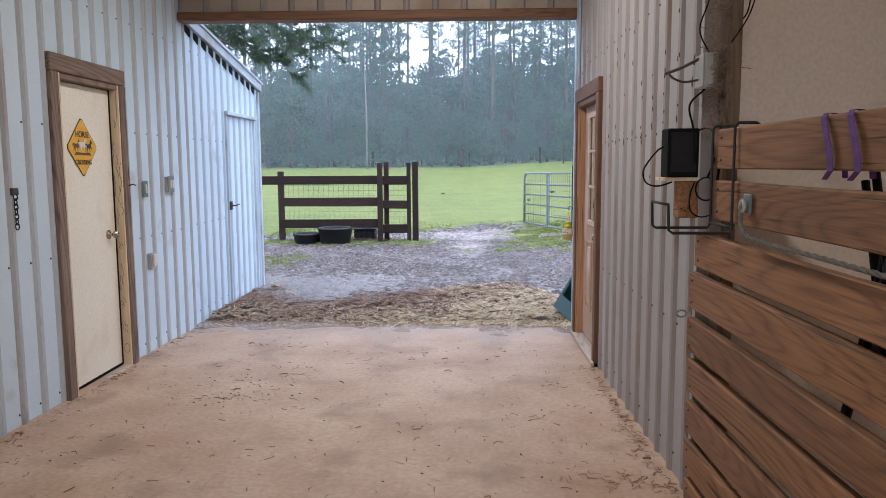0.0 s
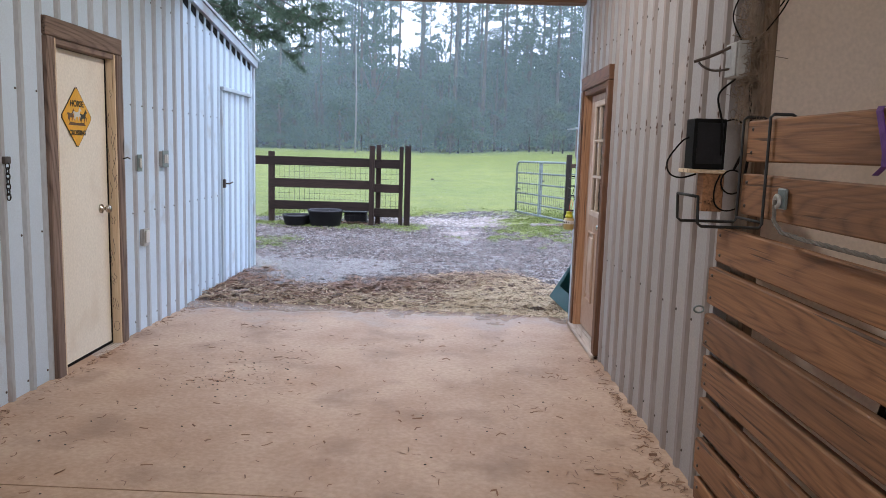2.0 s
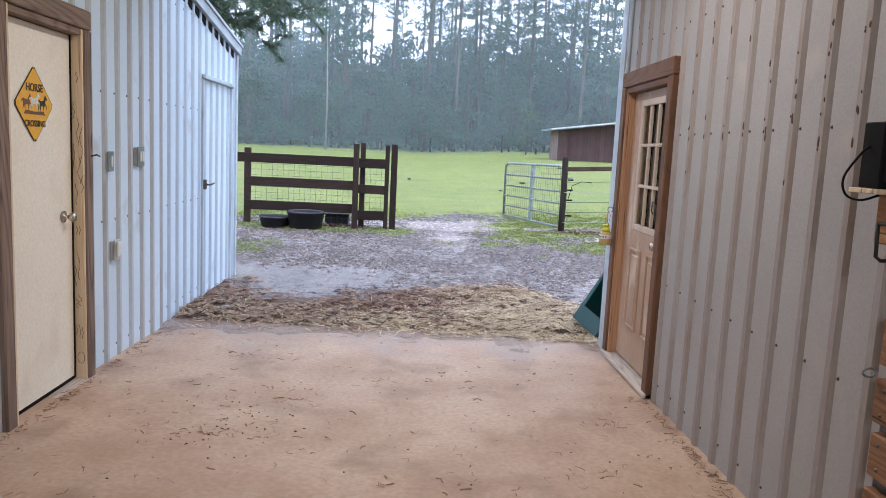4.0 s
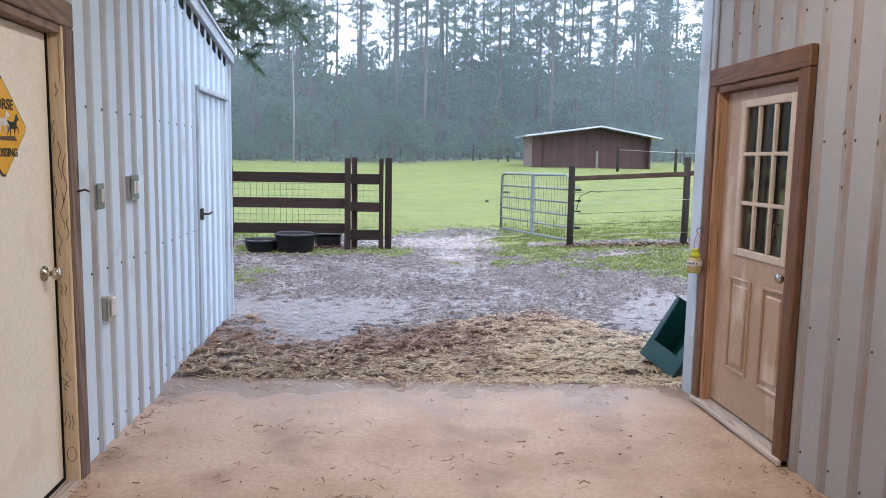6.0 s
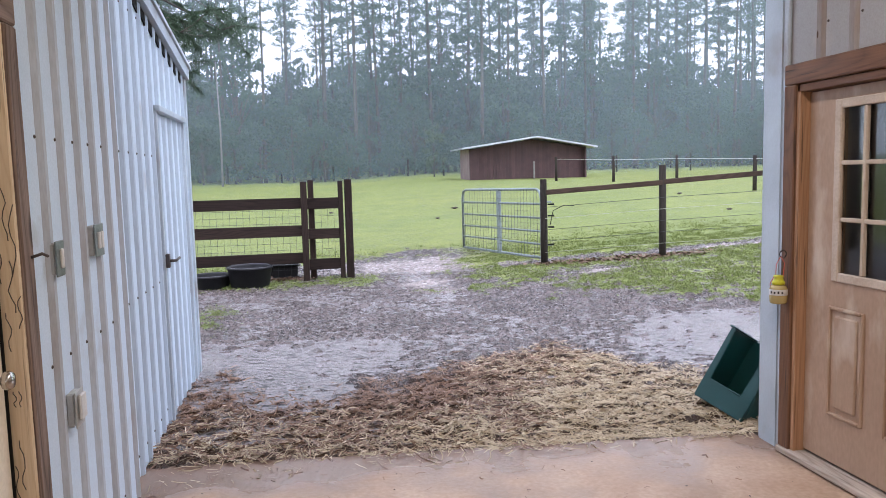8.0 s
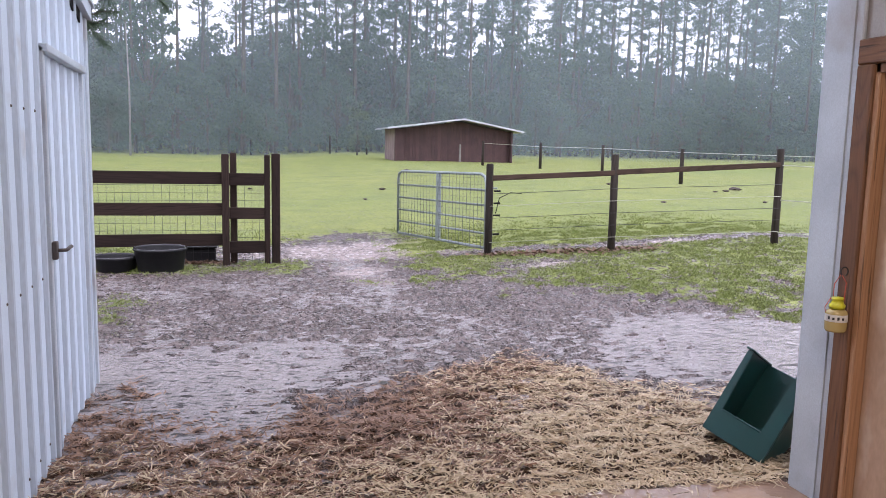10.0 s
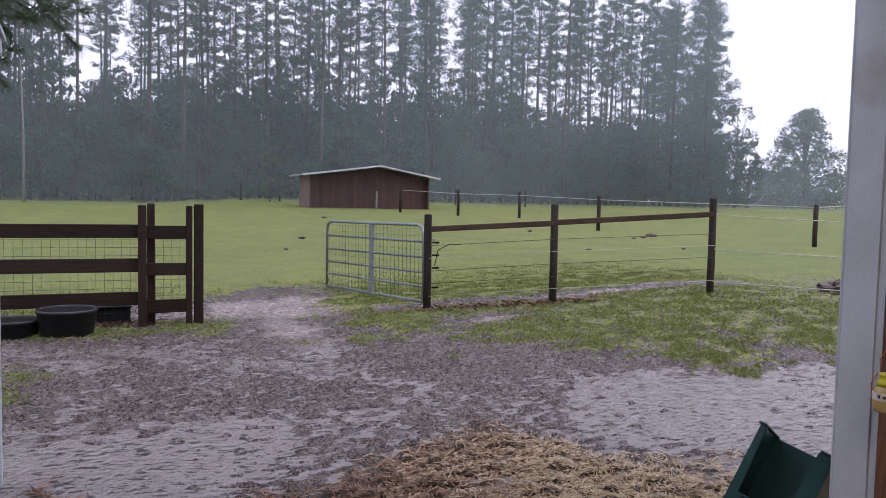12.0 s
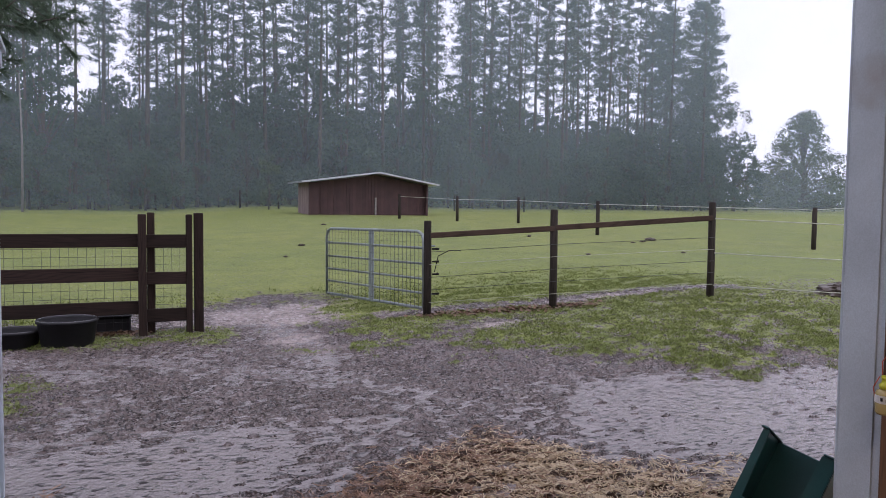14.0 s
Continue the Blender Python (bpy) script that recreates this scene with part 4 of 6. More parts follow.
for z in (0.25, 0.95):
    part("hinge", rod([(0.02, 0, z), (-0.1, -0.12, z)], 0.014, 8), M_galv, gate)

# ---- run-in shelter across the pasture ----
SX0, SX1, SY0, SY1, SZ = 8.05, 15.4, 46.6, 49.3, 0.98
# light on the west side put into the colour, paler than the other boards
M_shelter_lit_side = material("lit_side_boards", (0.24, 0.19, 0.18), 0.8, 0.0, (0.18, 0.13, 0.12), 3, 40, 0.1, vary=0.1)
shelter = thing("run_in_shelter", pose(SX0, SY0, SZ), "dark red board run-in shelter with a pale steel roof", "shelter")
SW, SD = SX1 - SX0, SY1 - SY0
RIDGE = SW * 0.55
roof_z = lambda x: 2.12 + 0.55 * (1 - abs(x - RIDGE) / (RIDGE if x < RIDGE else SW - RIDGE))
nb = 38
for i in range(nb):
    x0, x1 = SW * i / nb, SW * (i + 1) / nb
    part("board", block(x0 + 0.004, SD - 0.03, -0.25, x1 - 0.004, SD, min(roof_z(x0), roof_z(x1)), 0.003), M_maroon, shelter)
for i in range(3, nb):
    x0, x1 = SW * i / nb, SW * (i + 1) / nb
    part("board", block(x0 + 0.004, 0.30, -0.25, x1 - 0.004, 0.33, min(roof_z(x0), roof_z(x1)), 0.003), M_maroon, shelter)
for x in (0.0, SW - 0.03):
    for j in range(20):
        part("board", block(x, SD * j / 20 + 0.004, -0.25, x + 0.03, SD * (j + 1) / 20 - 0.004, roof_z(x) + 0.02, 0.003), M_shelter_lit_side if x == 0 else M_maroon, shelter, "side board coloured paler as if lit" if x == 0 else "")
part("front_panel", block(0.0, -0.02, -0.25, 0.55, 0.03, 2.1, 0.004), M_maroon, shelter)
for x in (0.02, 3.95, SW - 0.1):
    part("post", block(x, -0.12, -0.2, x + 0.1, -0.03, 1.3 if x == 3.95 else roof_z(x), 0.004), M_pale_bark if x == 3.95 else M_maroon, shelter)
for x0, x1 in ((-0.55, RIDGE), (RIDGE, SW + 0.5)):
    bm = bmesh.new()
    z0, z1 = (roof_z(0) - 0.04, roof_z(RIDGE) + 0.05) if x0 < 0 else (roof_z(RIDGE) + 0.05, roof_z(SW) - 0.06)
    v = [bm.verts.new(p) for p in ((x0, -0.7, z0), (x1, -0.7, z1), (x1, SD + 0.4, z1), (x0, SD + 0.4, z0), (x0, -0.7, z0 + 0.09), (x1, -0.7, z1 + 0.09), (x1, SD + 0.4, z1 + 0.09), (x0, SD + 0.4, z0 + 0.09))]
    for f in ((3, 2, 1, 0), (4, 5, 6, 7), (0, 1, 5, 4), (1, 2, 6, 5), (2, 3, 7, 6), (3, 0, 4, 7)):
        bm.faces.new([v[i] for i in f])
    part("roof", bm, M_roof, shelter, "pale steel roof slope")


# ---- trees ----
def clump_cloud(rng, centres, radii, count, size, aspect, flat=0.6):
    """Small leaves or needle sprays gathered round the given centres: triangles of random turn."""
    c = np.repeat(np.array(centres), count, axis=0)
    r = np.repeat(np.array(radii), count)[:, None]
    k = len(c)
    d = rng.normal(size=(k, 3))
    d /= np.linalg.norm(d, axis=1)[:, None]
    d[:, 2] *= flat
    p = c + d * r * rng.uniform(0.25, 1.0, (k, 1)) ** 0.6
    a = rng.normal(size=(k, 3))
    a[:, 2] *= 0.7
    a /= np.linalg.norm(a, axis=1)[:, None]
    q = np.cross(a, rng.normal(size=(k, 3)))
    q /= np.linalg.norm(q, axis=1)[:, None]
    s = size * rng.uniform(0.6, 1.35, (k, 1))
    v = np.stack([p - a * s, p + q * s * aspect, p + a * s, p - q * s * aspect], axis=1).reshape(-1, 3)
    f = [(4 * i, 4 * i + 1, 4 * i + 2, 4 * i + 3) for i in range(k)]
    return v, f


def pine_meshes(seed, height, bare, spread_r, limbs, per, count, size, trunk_r):
    """Tapered trunk with limbs, and a loose crown of needle sprays that starts at the given share of the height."""
    rng = np.random.default_rng(seed)
    bm = bmesh.new()
    lean_x, lean_y = rng.normal(0, 0.25, 2)
    axis = lambda t: Vector((lean_x * t + 0.12 * math.sin(3 * t + seed), lean_y * t, height * t))
    tube(bm, [axis(t) - Vector((0, 0, 0.4 if t == 0 else 0)) for t in np.linspace(0, 1, 9)], 0, 7, radii=[trunk_r * (1.12 - t) for t in np.linspace(0, 1, 9)])
    centres, radii = [], []
    for i in range(limbs):
        t = bare + (0.985 - bare) * ((i + rng.uniform(0, 1)) / limbs)
        a = i * 2.4 + rng.uniform(-0.5, 0.5)
        up = (t - bare) / (1 - bare)
        reach = spread_r * (1.05 - 0.75 * up) * rng.uniform(0.55, 1.1) * (0.6 + 0.4 * min(1, up * 5))
        root = axis(t)
        rise = rng.uniform(-0.12, 0.3) + 0.25 * up
        tip = root + Vector((math.cos(a) * reach, math.sin(a) * reach, reach * rise))
        mid = root.lerp(tip, 0.55) + Vector((0, 0, -0.08 * reach))
        tube(bm, [root, mid, tip], 0, 4, radii=[trunk_r * 0.22 * (1.2 - up), trunk_r * 0.13, 0.012], cap=False)
        for j in range(per):
            s = 0.3 + 0.75 * (j + rng.uniform(0, 1)) / per
            c = root.lerp(mid, s / 0.55) if s < 0.55 else mid.lerp(tip, (s - 0.55) / 0.45)
            centres.append(tuple(c + Vector(rng.normal(0, 0.16 * reach ** 0.5, 3) * (1, 1, 0.6))))
            radii.append(rng.uniform(0.28, 0.6) * (0.55 + spread_r / 6))
    v, f = clump_cloud(rng, centres, radii, count, size, 0.28)
    return to_mesh("trunk", bm, M_bark), raw_mesh("crown", v, f, M_needle)


def tree(name, label, category, trunk_mesh, crown_mesh, group=""):
    ob = thing(name, pose(0, 0, -50), label, category, group)
    part("trunk", trunk_mesh, None, ob)
    part("crown", crown_mesh, None, ob)
    return ob


rnd = random.Random(11)
pine_kinds = []
for s, (h, bare, sp, limbs) in enumerate(((26, 0.42, 1.9, 34), (24, 0.34, 1.8, 36), (28, 0.46, 2.0, 34), (23, 0.28, 1.6, 36), (25, 0.50, 1.7, 28), (27, 0.38, 2.1, 34))):
    pine_kinds.append(pine_meshes(40 + s, h, bare, sp, limbs, 5, 23, 0.13, 0.14))
spots = []
for row, (y, gap) in enumerate(((64, 3.1), (67.5, 2.8), (71.5, 2.8), (76, 3.0), (82, 3.4))):
    x = -36 - row * 2 + rnd.uniform(0, 2)
    while x < 55 + row * 1.5:
        spots.append((x + rnd.uniform(-0.9, 0.9), y + rnd.uniform(-1.5, 1.5) + 0.05 * max(0, x)))
        x += gap * rnd.uniform(0.65, 1.3)
back = random.Random(77)
spots += [(10 + 5.0 * i + back.uniform(-1.2, 1.2), 89 + back.uniform(-2, 2)) for i in range(5)]
first = {}
for x, y in spots:
    k = rnd.randrange(len(pine_kinds))
    s = rnd.uniform(0.86, 1.12)
    m = pose(x, y, land(x, y), 0, 0, rnd.uniform(0, 360))
    if k not in first:
        first[k] = tree("pine_tree", "tall dark pine with a bare lower trunk at the wood's edge", "tree", *pine_kinds[k], group="pines along the pasture")
        first[k].matrix_basis, ob = m, first[k]
    else:
        ob = copy_thing(first[k], m)
    wide = s * rnd.uniform(0.8, 1.3)
    ob.scale = (wide, wide, s * rnd.uniform(0.92, 1.06))

# full-skirted conifers closing the wood on the east
t_mesh, c_mesh = pine_meshes(71, 24, 0.06, 5.6, 100, 8, 44, 0.17, 0.24)
edge_tree = tree("pine_tree", "full-skirted dark pine branched down to the grass", "tree", t_mesh, c_mesh, group="pines along the pasture")
edge_tree.matrix_basis = pose(60.5, 72, land(57, 72))
for x, y, s, a in ((54.5, 71.5, 0.9, 80), (64.0, 77, 0.72, 140), (67.0, 79, 0.5, 20)):
    copy_thing(edge_tree, pose(x, y, land(x, y), 0, 0, a)).scale = (s, s, s)


def bushy_meshes(seed, height, width, lumps, count, size, mat, trunk=0.12, cone=False):
    """A broadleaf: short forked trunk and an uneven crown of leaf clumps with gaps."""
    rng = np.random.default_rng(seed)
    bm = bmesh.new()
    centres, radii = [], []
    tube(bm, [(0, 0, -0.3), (0.05, 0, height * 0.3), (0, 0.1, height * 0.8)], 0, 7, radii=[trunk * 1.2, trunk * 0.9, trunk * 0.25])
    for i in range(lumps):
        z = height * rng.uniform(0.08, 0.97)
        prof = math.sin(math.pi * min(1, 0.18 + 0.8 * z / height)) ** 0.7
        if cone:
            z = height * rng.uniform(0.04, 1.0) ** 1.35
            prof = 1.08 * (1 - z / height) ** 0.62 + 0.03
        a = rng.uniform(0, 2 * math.pi)
        rr = width * prof * rng.uniform(0.1, 1.0) ** 0.5
        c = (rr * math.cos(a), rr * math.sin(a), z)
        centres.append(c)
        radii.append(rng.uniform(0.10, 0.2) * width + 0.15)
        if i % 3 == 0:
            tube(bm, [(0, 0, max(0.1, z * 0.55)), (c[0] * 0.5, c[1] * 0.5, z * 0.8), c], 0, 4, radii=[trunk * 0.4, trunk * 0.25, 0.01], cap=False)
    v, f = clump_cloud(rng, centres, radii, count, size, 0.45, 0.7)
    return to_mesh("trunk", bm, M_bark), raw_mesh("crown", v, f, mat)


bush_kinds = [bushy_meshes(90 + k, h, wd, 60, 52, 0.16, M_leaf) for k, (h, wd) in enumerate(((7.5, 2.9), (6.0, 2.6), (9.0, 3.0), (4.0, 2.4)))]
first = {}
for row, (y, gap) in enumerate(((62.3, 2.6), (65.5, 2.3), (69.5, 2.3), (74, 2.4), (80, 2.6), (87, 2.6), (92, 2.2), (95.5, 1.4))):
    x = -36 + rnd.uniform(0, 2)
    while x < 62:
        k = rnd.choice((0, 1, 2, 3) if row == 0 else (0, 2, 1, 2))
        s = rnd.uniform(0.75, 1.2) * (0.68 if row == 0 else 1.02)
        yy = y + rnd.uniform(-1.2, 1.2) + 0.05 * max(0, x)
        m = pose(x, yy, land(x, yy), 0, 0, rnd.uniform(0, 360))
        if k not in first:
            first[k] = tree("understory_tree", "dense dark understory tree below the pines", "tree", *bush_kinds[k], group="understory of the wood")
            first[k].matrix_basis, ob = m, first[k]
        else:
            ob = copy_thing(first[k], m)
        ob.scale = (s, s, s * rnd.uniform(0.9, 1.25))
        x += gap * rnd.uniform(0.7, 1.3)

M_oak = leaf_material("oak_leaves", (0.05, 0.075, 0.04), (0.10, 0.13, 0.07))
oak = tree("oak_tree", "lone full-skirted tapering tree in the far pasture", "tree", *bushy_meshes(120, 12.0, 5.8, 300, 60, 0.16, M_oak, 0.2, True))
oak.matrix_basis = pose(75.5, 71, land(75, 71))
small_oak = tree("young_tree", "thin open young tree beside the wood", "tree", *bushy_meshes(121, 12.5, 3.0, 55, 26, 0.20, M_oak, 0.10))
small_oak.matrix_basis = pose(67.5, 74, land(67, 74))
for x, y, s in ((70, 120, 0.8), (84, 125, 0.9), (96, 122, 0.8), (108, 126, 0.9), (120, 120, 0.9), (132, 124, 1.0), (144, 122, 0.9)):
    copy_thing(oak, pose(x, y, land(x, y), 0, 0, x * 37)).scale = (s * 1.3, s * 1.3, s * 0.7)
sapling = tree("sapling", "small light green sapling beside the far shelter", "tree", *bushy_meshes(131, 3.9, 0.9, 20, 26, 0.12, M_oak, 0.05))
sapling.matrix_basis = pose(7.4, 55.5, land(7.4, 55.5))
snag = solid("dead_tree", rod([(0, 0, -0.3), (0.05, 0, 4), (-0.05, 0, 8.5)], 0, 8, radii=[0.075, 0.06, 0.03]), M_pale_bark, "pale bare dead trunk in front of the wood", "tree", m=pose(-7.4, 57, land(-7.4, 57)))

# sheets added to imitate rain haze before and between tree rows, sky-lit only
M_haze = bpy.data.materials.new("rain_haze")
M_haze.use_nodes = True
n, l = M_haze.node_tree.nodes, M_haze.node_tree.links
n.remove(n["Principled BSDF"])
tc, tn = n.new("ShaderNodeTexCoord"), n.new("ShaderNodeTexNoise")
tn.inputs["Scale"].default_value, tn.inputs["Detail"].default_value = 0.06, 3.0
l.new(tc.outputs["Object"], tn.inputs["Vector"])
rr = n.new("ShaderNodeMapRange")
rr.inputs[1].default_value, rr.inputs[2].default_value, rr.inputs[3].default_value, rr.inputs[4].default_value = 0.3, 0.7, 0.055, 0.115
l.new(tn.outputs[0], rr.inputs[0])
clear, haze_through = n.new("ShaderNodeBsdfTransparent"), n.new("ShaderNodeBsdfTranslucent")
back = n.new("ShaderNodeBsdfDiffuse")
# pale blue haze tint
haze_through.inputs[0].default_value = back.inputs[0].default_value = (0.70, 0.85, 0.92, 1)
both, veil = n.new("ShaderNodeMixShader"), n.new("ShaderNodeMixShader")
l.new(haze_through.outputs[0], both.inputs[1])
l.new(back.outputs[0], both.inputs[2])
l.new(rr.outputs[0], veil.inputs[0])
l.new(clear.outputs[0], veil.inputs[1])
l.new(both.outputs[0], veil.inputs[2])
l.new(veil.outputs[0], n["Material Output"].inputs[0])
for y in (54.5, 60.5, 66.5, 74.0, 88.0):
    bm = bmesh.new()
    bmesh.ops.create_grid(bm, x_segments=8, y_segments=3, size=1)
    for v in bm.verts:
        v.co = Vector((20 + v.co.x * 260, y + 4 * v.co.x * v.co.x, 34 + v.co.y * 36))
    ob = solid("rain_mist", bm, M_haze, "thin see-through sheet imitating rain haze before the wood", "rain", kind="stuff")
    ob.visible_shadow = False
# ---- things in the aisle ----
for lamp_y in (-1.6, 4.6):
    fixture = thing("shop_light", pose(-0.35, lamp_y, 3.34), "white shop light fixed under the ceiling", "ceiling light", "shop lights")
    housing = part("housing", block(-0.09, -0.65, 0.03, 0.09, 0.65, 0.11, 0.01), M_switch, fixture)
    part("diffuser", block(-0.07, -0.62, 0.0, 0.07, 0.62, 0.029, 0.01), M_sign_white, housing)


def lettering(text, size, mat, parent, m):
    cu = bpy.data.curves.new("lettering", "FONT")
    cu.body, cu.size, cu.align_x, cu.align_y, cu.extrude = text, size, "CENTER", "CENTER", 0.0006
    cu.offset = 0.0012
    tmp = bpy.data.objects.new("lettering", cu)
    me = bpy.data.meshes.new_from_object(tmp)
    bpy.data.objects.remove(tmp)
    me.materials.clear()
    me.materials.append(mat)
    return part("lettering", me, mat, parent, "", m)


# diamond sign on the cream door
LEAF_X = WEST - 0.028
sign = thing("warning_sign", pose(LEAF_X, 4.868, 1.625, 90, 0, 90), "yellow diamond horse crossing sign on the cream door", "sign")


def diamond(h, wd, d):
    bm = bmesh.new()
    pts = [(0, -h), (wd, 0), (0, h), (-wd, 0)]
    lo, hi = [bm.verts.new((x, y, 0)) for x, y in pts], [bm.verts.new((x, y, d)) for x, y in pts]
    bm.faces.new(lo[::-1])
    bm.faces.new(hi)
    for i in range(4):
        bm.faces.new((lo[i], lo[(i + 1) % 4], hi[(i + 1) % 4], hi[i]))
    bmesh.ops.bevel(bm, geom=[e for e in bm.edges if abs(e.verts[0].co.z - e.verts[1].co.z) > d / 2], offset=0.012, segments=3, affect="EDGES")
    return bm


part("border", diamond(0.197, 0.197, 0.003), M_sign_black, sign)
part("plate", diamond(0.190, 0.190, 0.0045), M_yellow, sign)
lettering("HORSE", 0.055, M_sign_black, sign, pose(0, 0.083, 0.0055))
lettering("CROSSING", 0.044, M_sign_black, sign, pose(0, -0.098, 0.0055))


def patch(bm_pts, z):
    bm = bmesh.new()
    bm.faces.new([bm.verts.new((x, y, z)) for x, y in bm_pts])
    ext = bmesh.ops.extrude_face_region(bm, geom=bm.faces[:])
    for e in ext["geom"]:
        if isinstance(e, bmesh.types.BMVert):
            e.co.z += 0.0008
    return bm


HORSE = [(-0.050, 0.020), (-0.034, 0.024), (-0.010, 0.018), (0.014, 0.022), (0.026, 0.044), (0.034, 0.052), (0.038, 0.044), (0.052, 0.030), (0.048, 0.024), (0.036, 0.028),
         (0.030, 0.008), (0.046, -0.004), (0.044, -0.026), (0.038, -0.004), (0.022, -0.006), (0.014, -0.036), (0.010, -0.008), (-0.014, -0.008), (-0.020, -0.036), (-0.026, -0.010), (-0.044, -0.034), (-0.036, 0.002), (-0.042, 0.014), (-0.056, 0.004)]
for mat, x, y, k in ((M_sign_brown, -0.078, 0.004, 0.95), (M_sign_white, 0.0, 0.012, 1.05), (M_sign_black, 0.076, 0.002, 1.0)):
    part("emblem", patch([(x + k * u, y + k * v) for u, v in HORSE], 0.005 if mat != M_sign_white else 0.0053), mat, sign)
part("emblem", patch([(-0.11, -0.05), (0.11, -0.052), (0.085, -0.032), (0.0, -0.036), (-0.09, -0.03)], 0.0048), M_sign_brown, sign)

# switches and outlet on the west wall
for y, z, wd, h, label, toggles in ((5.67, 1.325, 0.075, 0.115, "grey single light switch on the steel wall", 1), (6.18, 1.35, 0.115, 0.125, "grey double light switch on the steel wall", 2), (5.76, 0.755, 0.085, 0.125, "grey covered outlet box on the steel wall", 0)):
    sw = thing("light_switch" if toggles else "outlet_box", pose(WEST, y, z), label, "switch" if toggles else "outlet")
    part("box", block(0.0, -wd / 2, -h / 2, 0.03, wd / 2, h / 2, 0.006), M_switch, sw)
    part("cover", block(0.031, -wd / 2 - 0.006, -h / 2 - 0.006, 0.037, wd / 2 + 0.006, h / 2 + 0.006, 0.003), M_galv if toggles else M_switch, sw)
    for k in range(toggles):
        c = (k - (toggles - 1) / 2) * 0.045
        part("toggle", block(0.036, c - 0.012, -0.035, 0.046, c + 0.012, 0.035, 0.003), M_sign_white, sw)
    if not toggles:
        part("flap", block(0.038, -wd / 2 + 0.01, -h / 2 + 0.02, 0.052, wd / 2 - 0.01, h / 2 - 0.008, 0.005), M_sign_white, sw)

# chain hanging from a staple
chain = thing("chain", pose(WEST + 0.012, 4.01, 1.355), "short rusty chain hanging on the steel wall", "chain")
part("staple", block(0.0, -0.03, -0.01, 0.02, 0.03, 0.03, 0.004), M_screw, chain)
for k in range(7):
    pts = []
    for j in range(10):
        a = 2 * math.pi * j / 10
        w, h = 0.011 * math.cos(a), 0.019 * math.sin(a)
        pts.append((0.016 + (0 if k % 2 else w), w if k % 2 else 0.0, -0.02 - 0.027 * k + h))
    part("link", rod(pts, 0.0035, 6, closed=True), M_black_steel, chain)

# screw heads along the sheets
screw_me = to_mesh("screw", lathe([(0, 0.005), (0.004, 0.005), (0.0055, 0.0025), (0.0075, 0.0)], 8), M_screw)
for k in range(-14, 18):
    for z in (0.12, 0.95, 1.75, 2.55):
        y = (5.65 + 0.207 * k if k < 5 else 6.58 + 0.2075 * (k - 4)) - 0.045
        if (LD0 - 0.03 < y < LD1 + 0.03 and z < 2.3) or (7.8 < y < 9.0 and z < 2.1) or y > 9.1 or (y > 6.7 and z > SLOPE(y)) or y < 2.5:
            continue
        part("screw", screw_me, None, wall_west if y < 6.68 else lean, "", pose((WEST if y < 6.68 else LEAN_WEST) + 0.001, y, z, 0, 90, 0))
for k in range(-9, 7):
    for z in (0.12, 0.75, 1.65, 2.3):
        y = 5.12 + 0.2305 * k - 0.05
        if y < 3.25 or y > 6.45 or (RD0 - 0.03 < y < RD1 + 0.03 and z < 2.25):
            continue
        part("screw", screw_me, None, wall_east, "", pose(EAST - 0.001, y, z, 0, -90, 0))

# mud daubs left by wasps along the dusty ribs
daub_bm = bmesh.new()
bmesh.ops.create_icosphere(daub_bm, subdivisions=2, radius=1)
for v in daub_bm.verts:
    k = 1 + 0.4 * noise.noise(v.co * 2.1)
    v.co = Vector((v.co.x * 0.004 * k, v.co.y * 0.007 * k, v.co.z * 0.014 * k))
M_daub = material("dry_brown_mud", (0.15, 0.095, 0.07), 0.9, 0.0, (0.10, 0.06, 0.045), 60, 200, 0.3)
daub_me = to_mesh("mud_daub", daub_bm, M_daub)
drnd = random.Random(31)
for k in range(-8, 6):
    y = 5.12 + 0.2305 * k
    for _ in range(9 if y < 4.4 else 6):
        z = drnd.choice((drnd.gauss(1.68, 0.07), drnd.gauss(1.95, 0.2), drnd.uniform(1.3, 2.9)))
        if RD0 - 0.05 < y < RD1 + 0.05 and z < 2.2:
            continue
        s = drnd.uniform(0.35, 1.0)
        part("mud_daub", daub_me, None, wall_east, "", pose(EAST - 0.016, y + drnd.uniform(-0.014, 0.014), z) @ Matrix.Diagonal((1, s, s * drnd.uniform(0.7, 1.9), 1)))

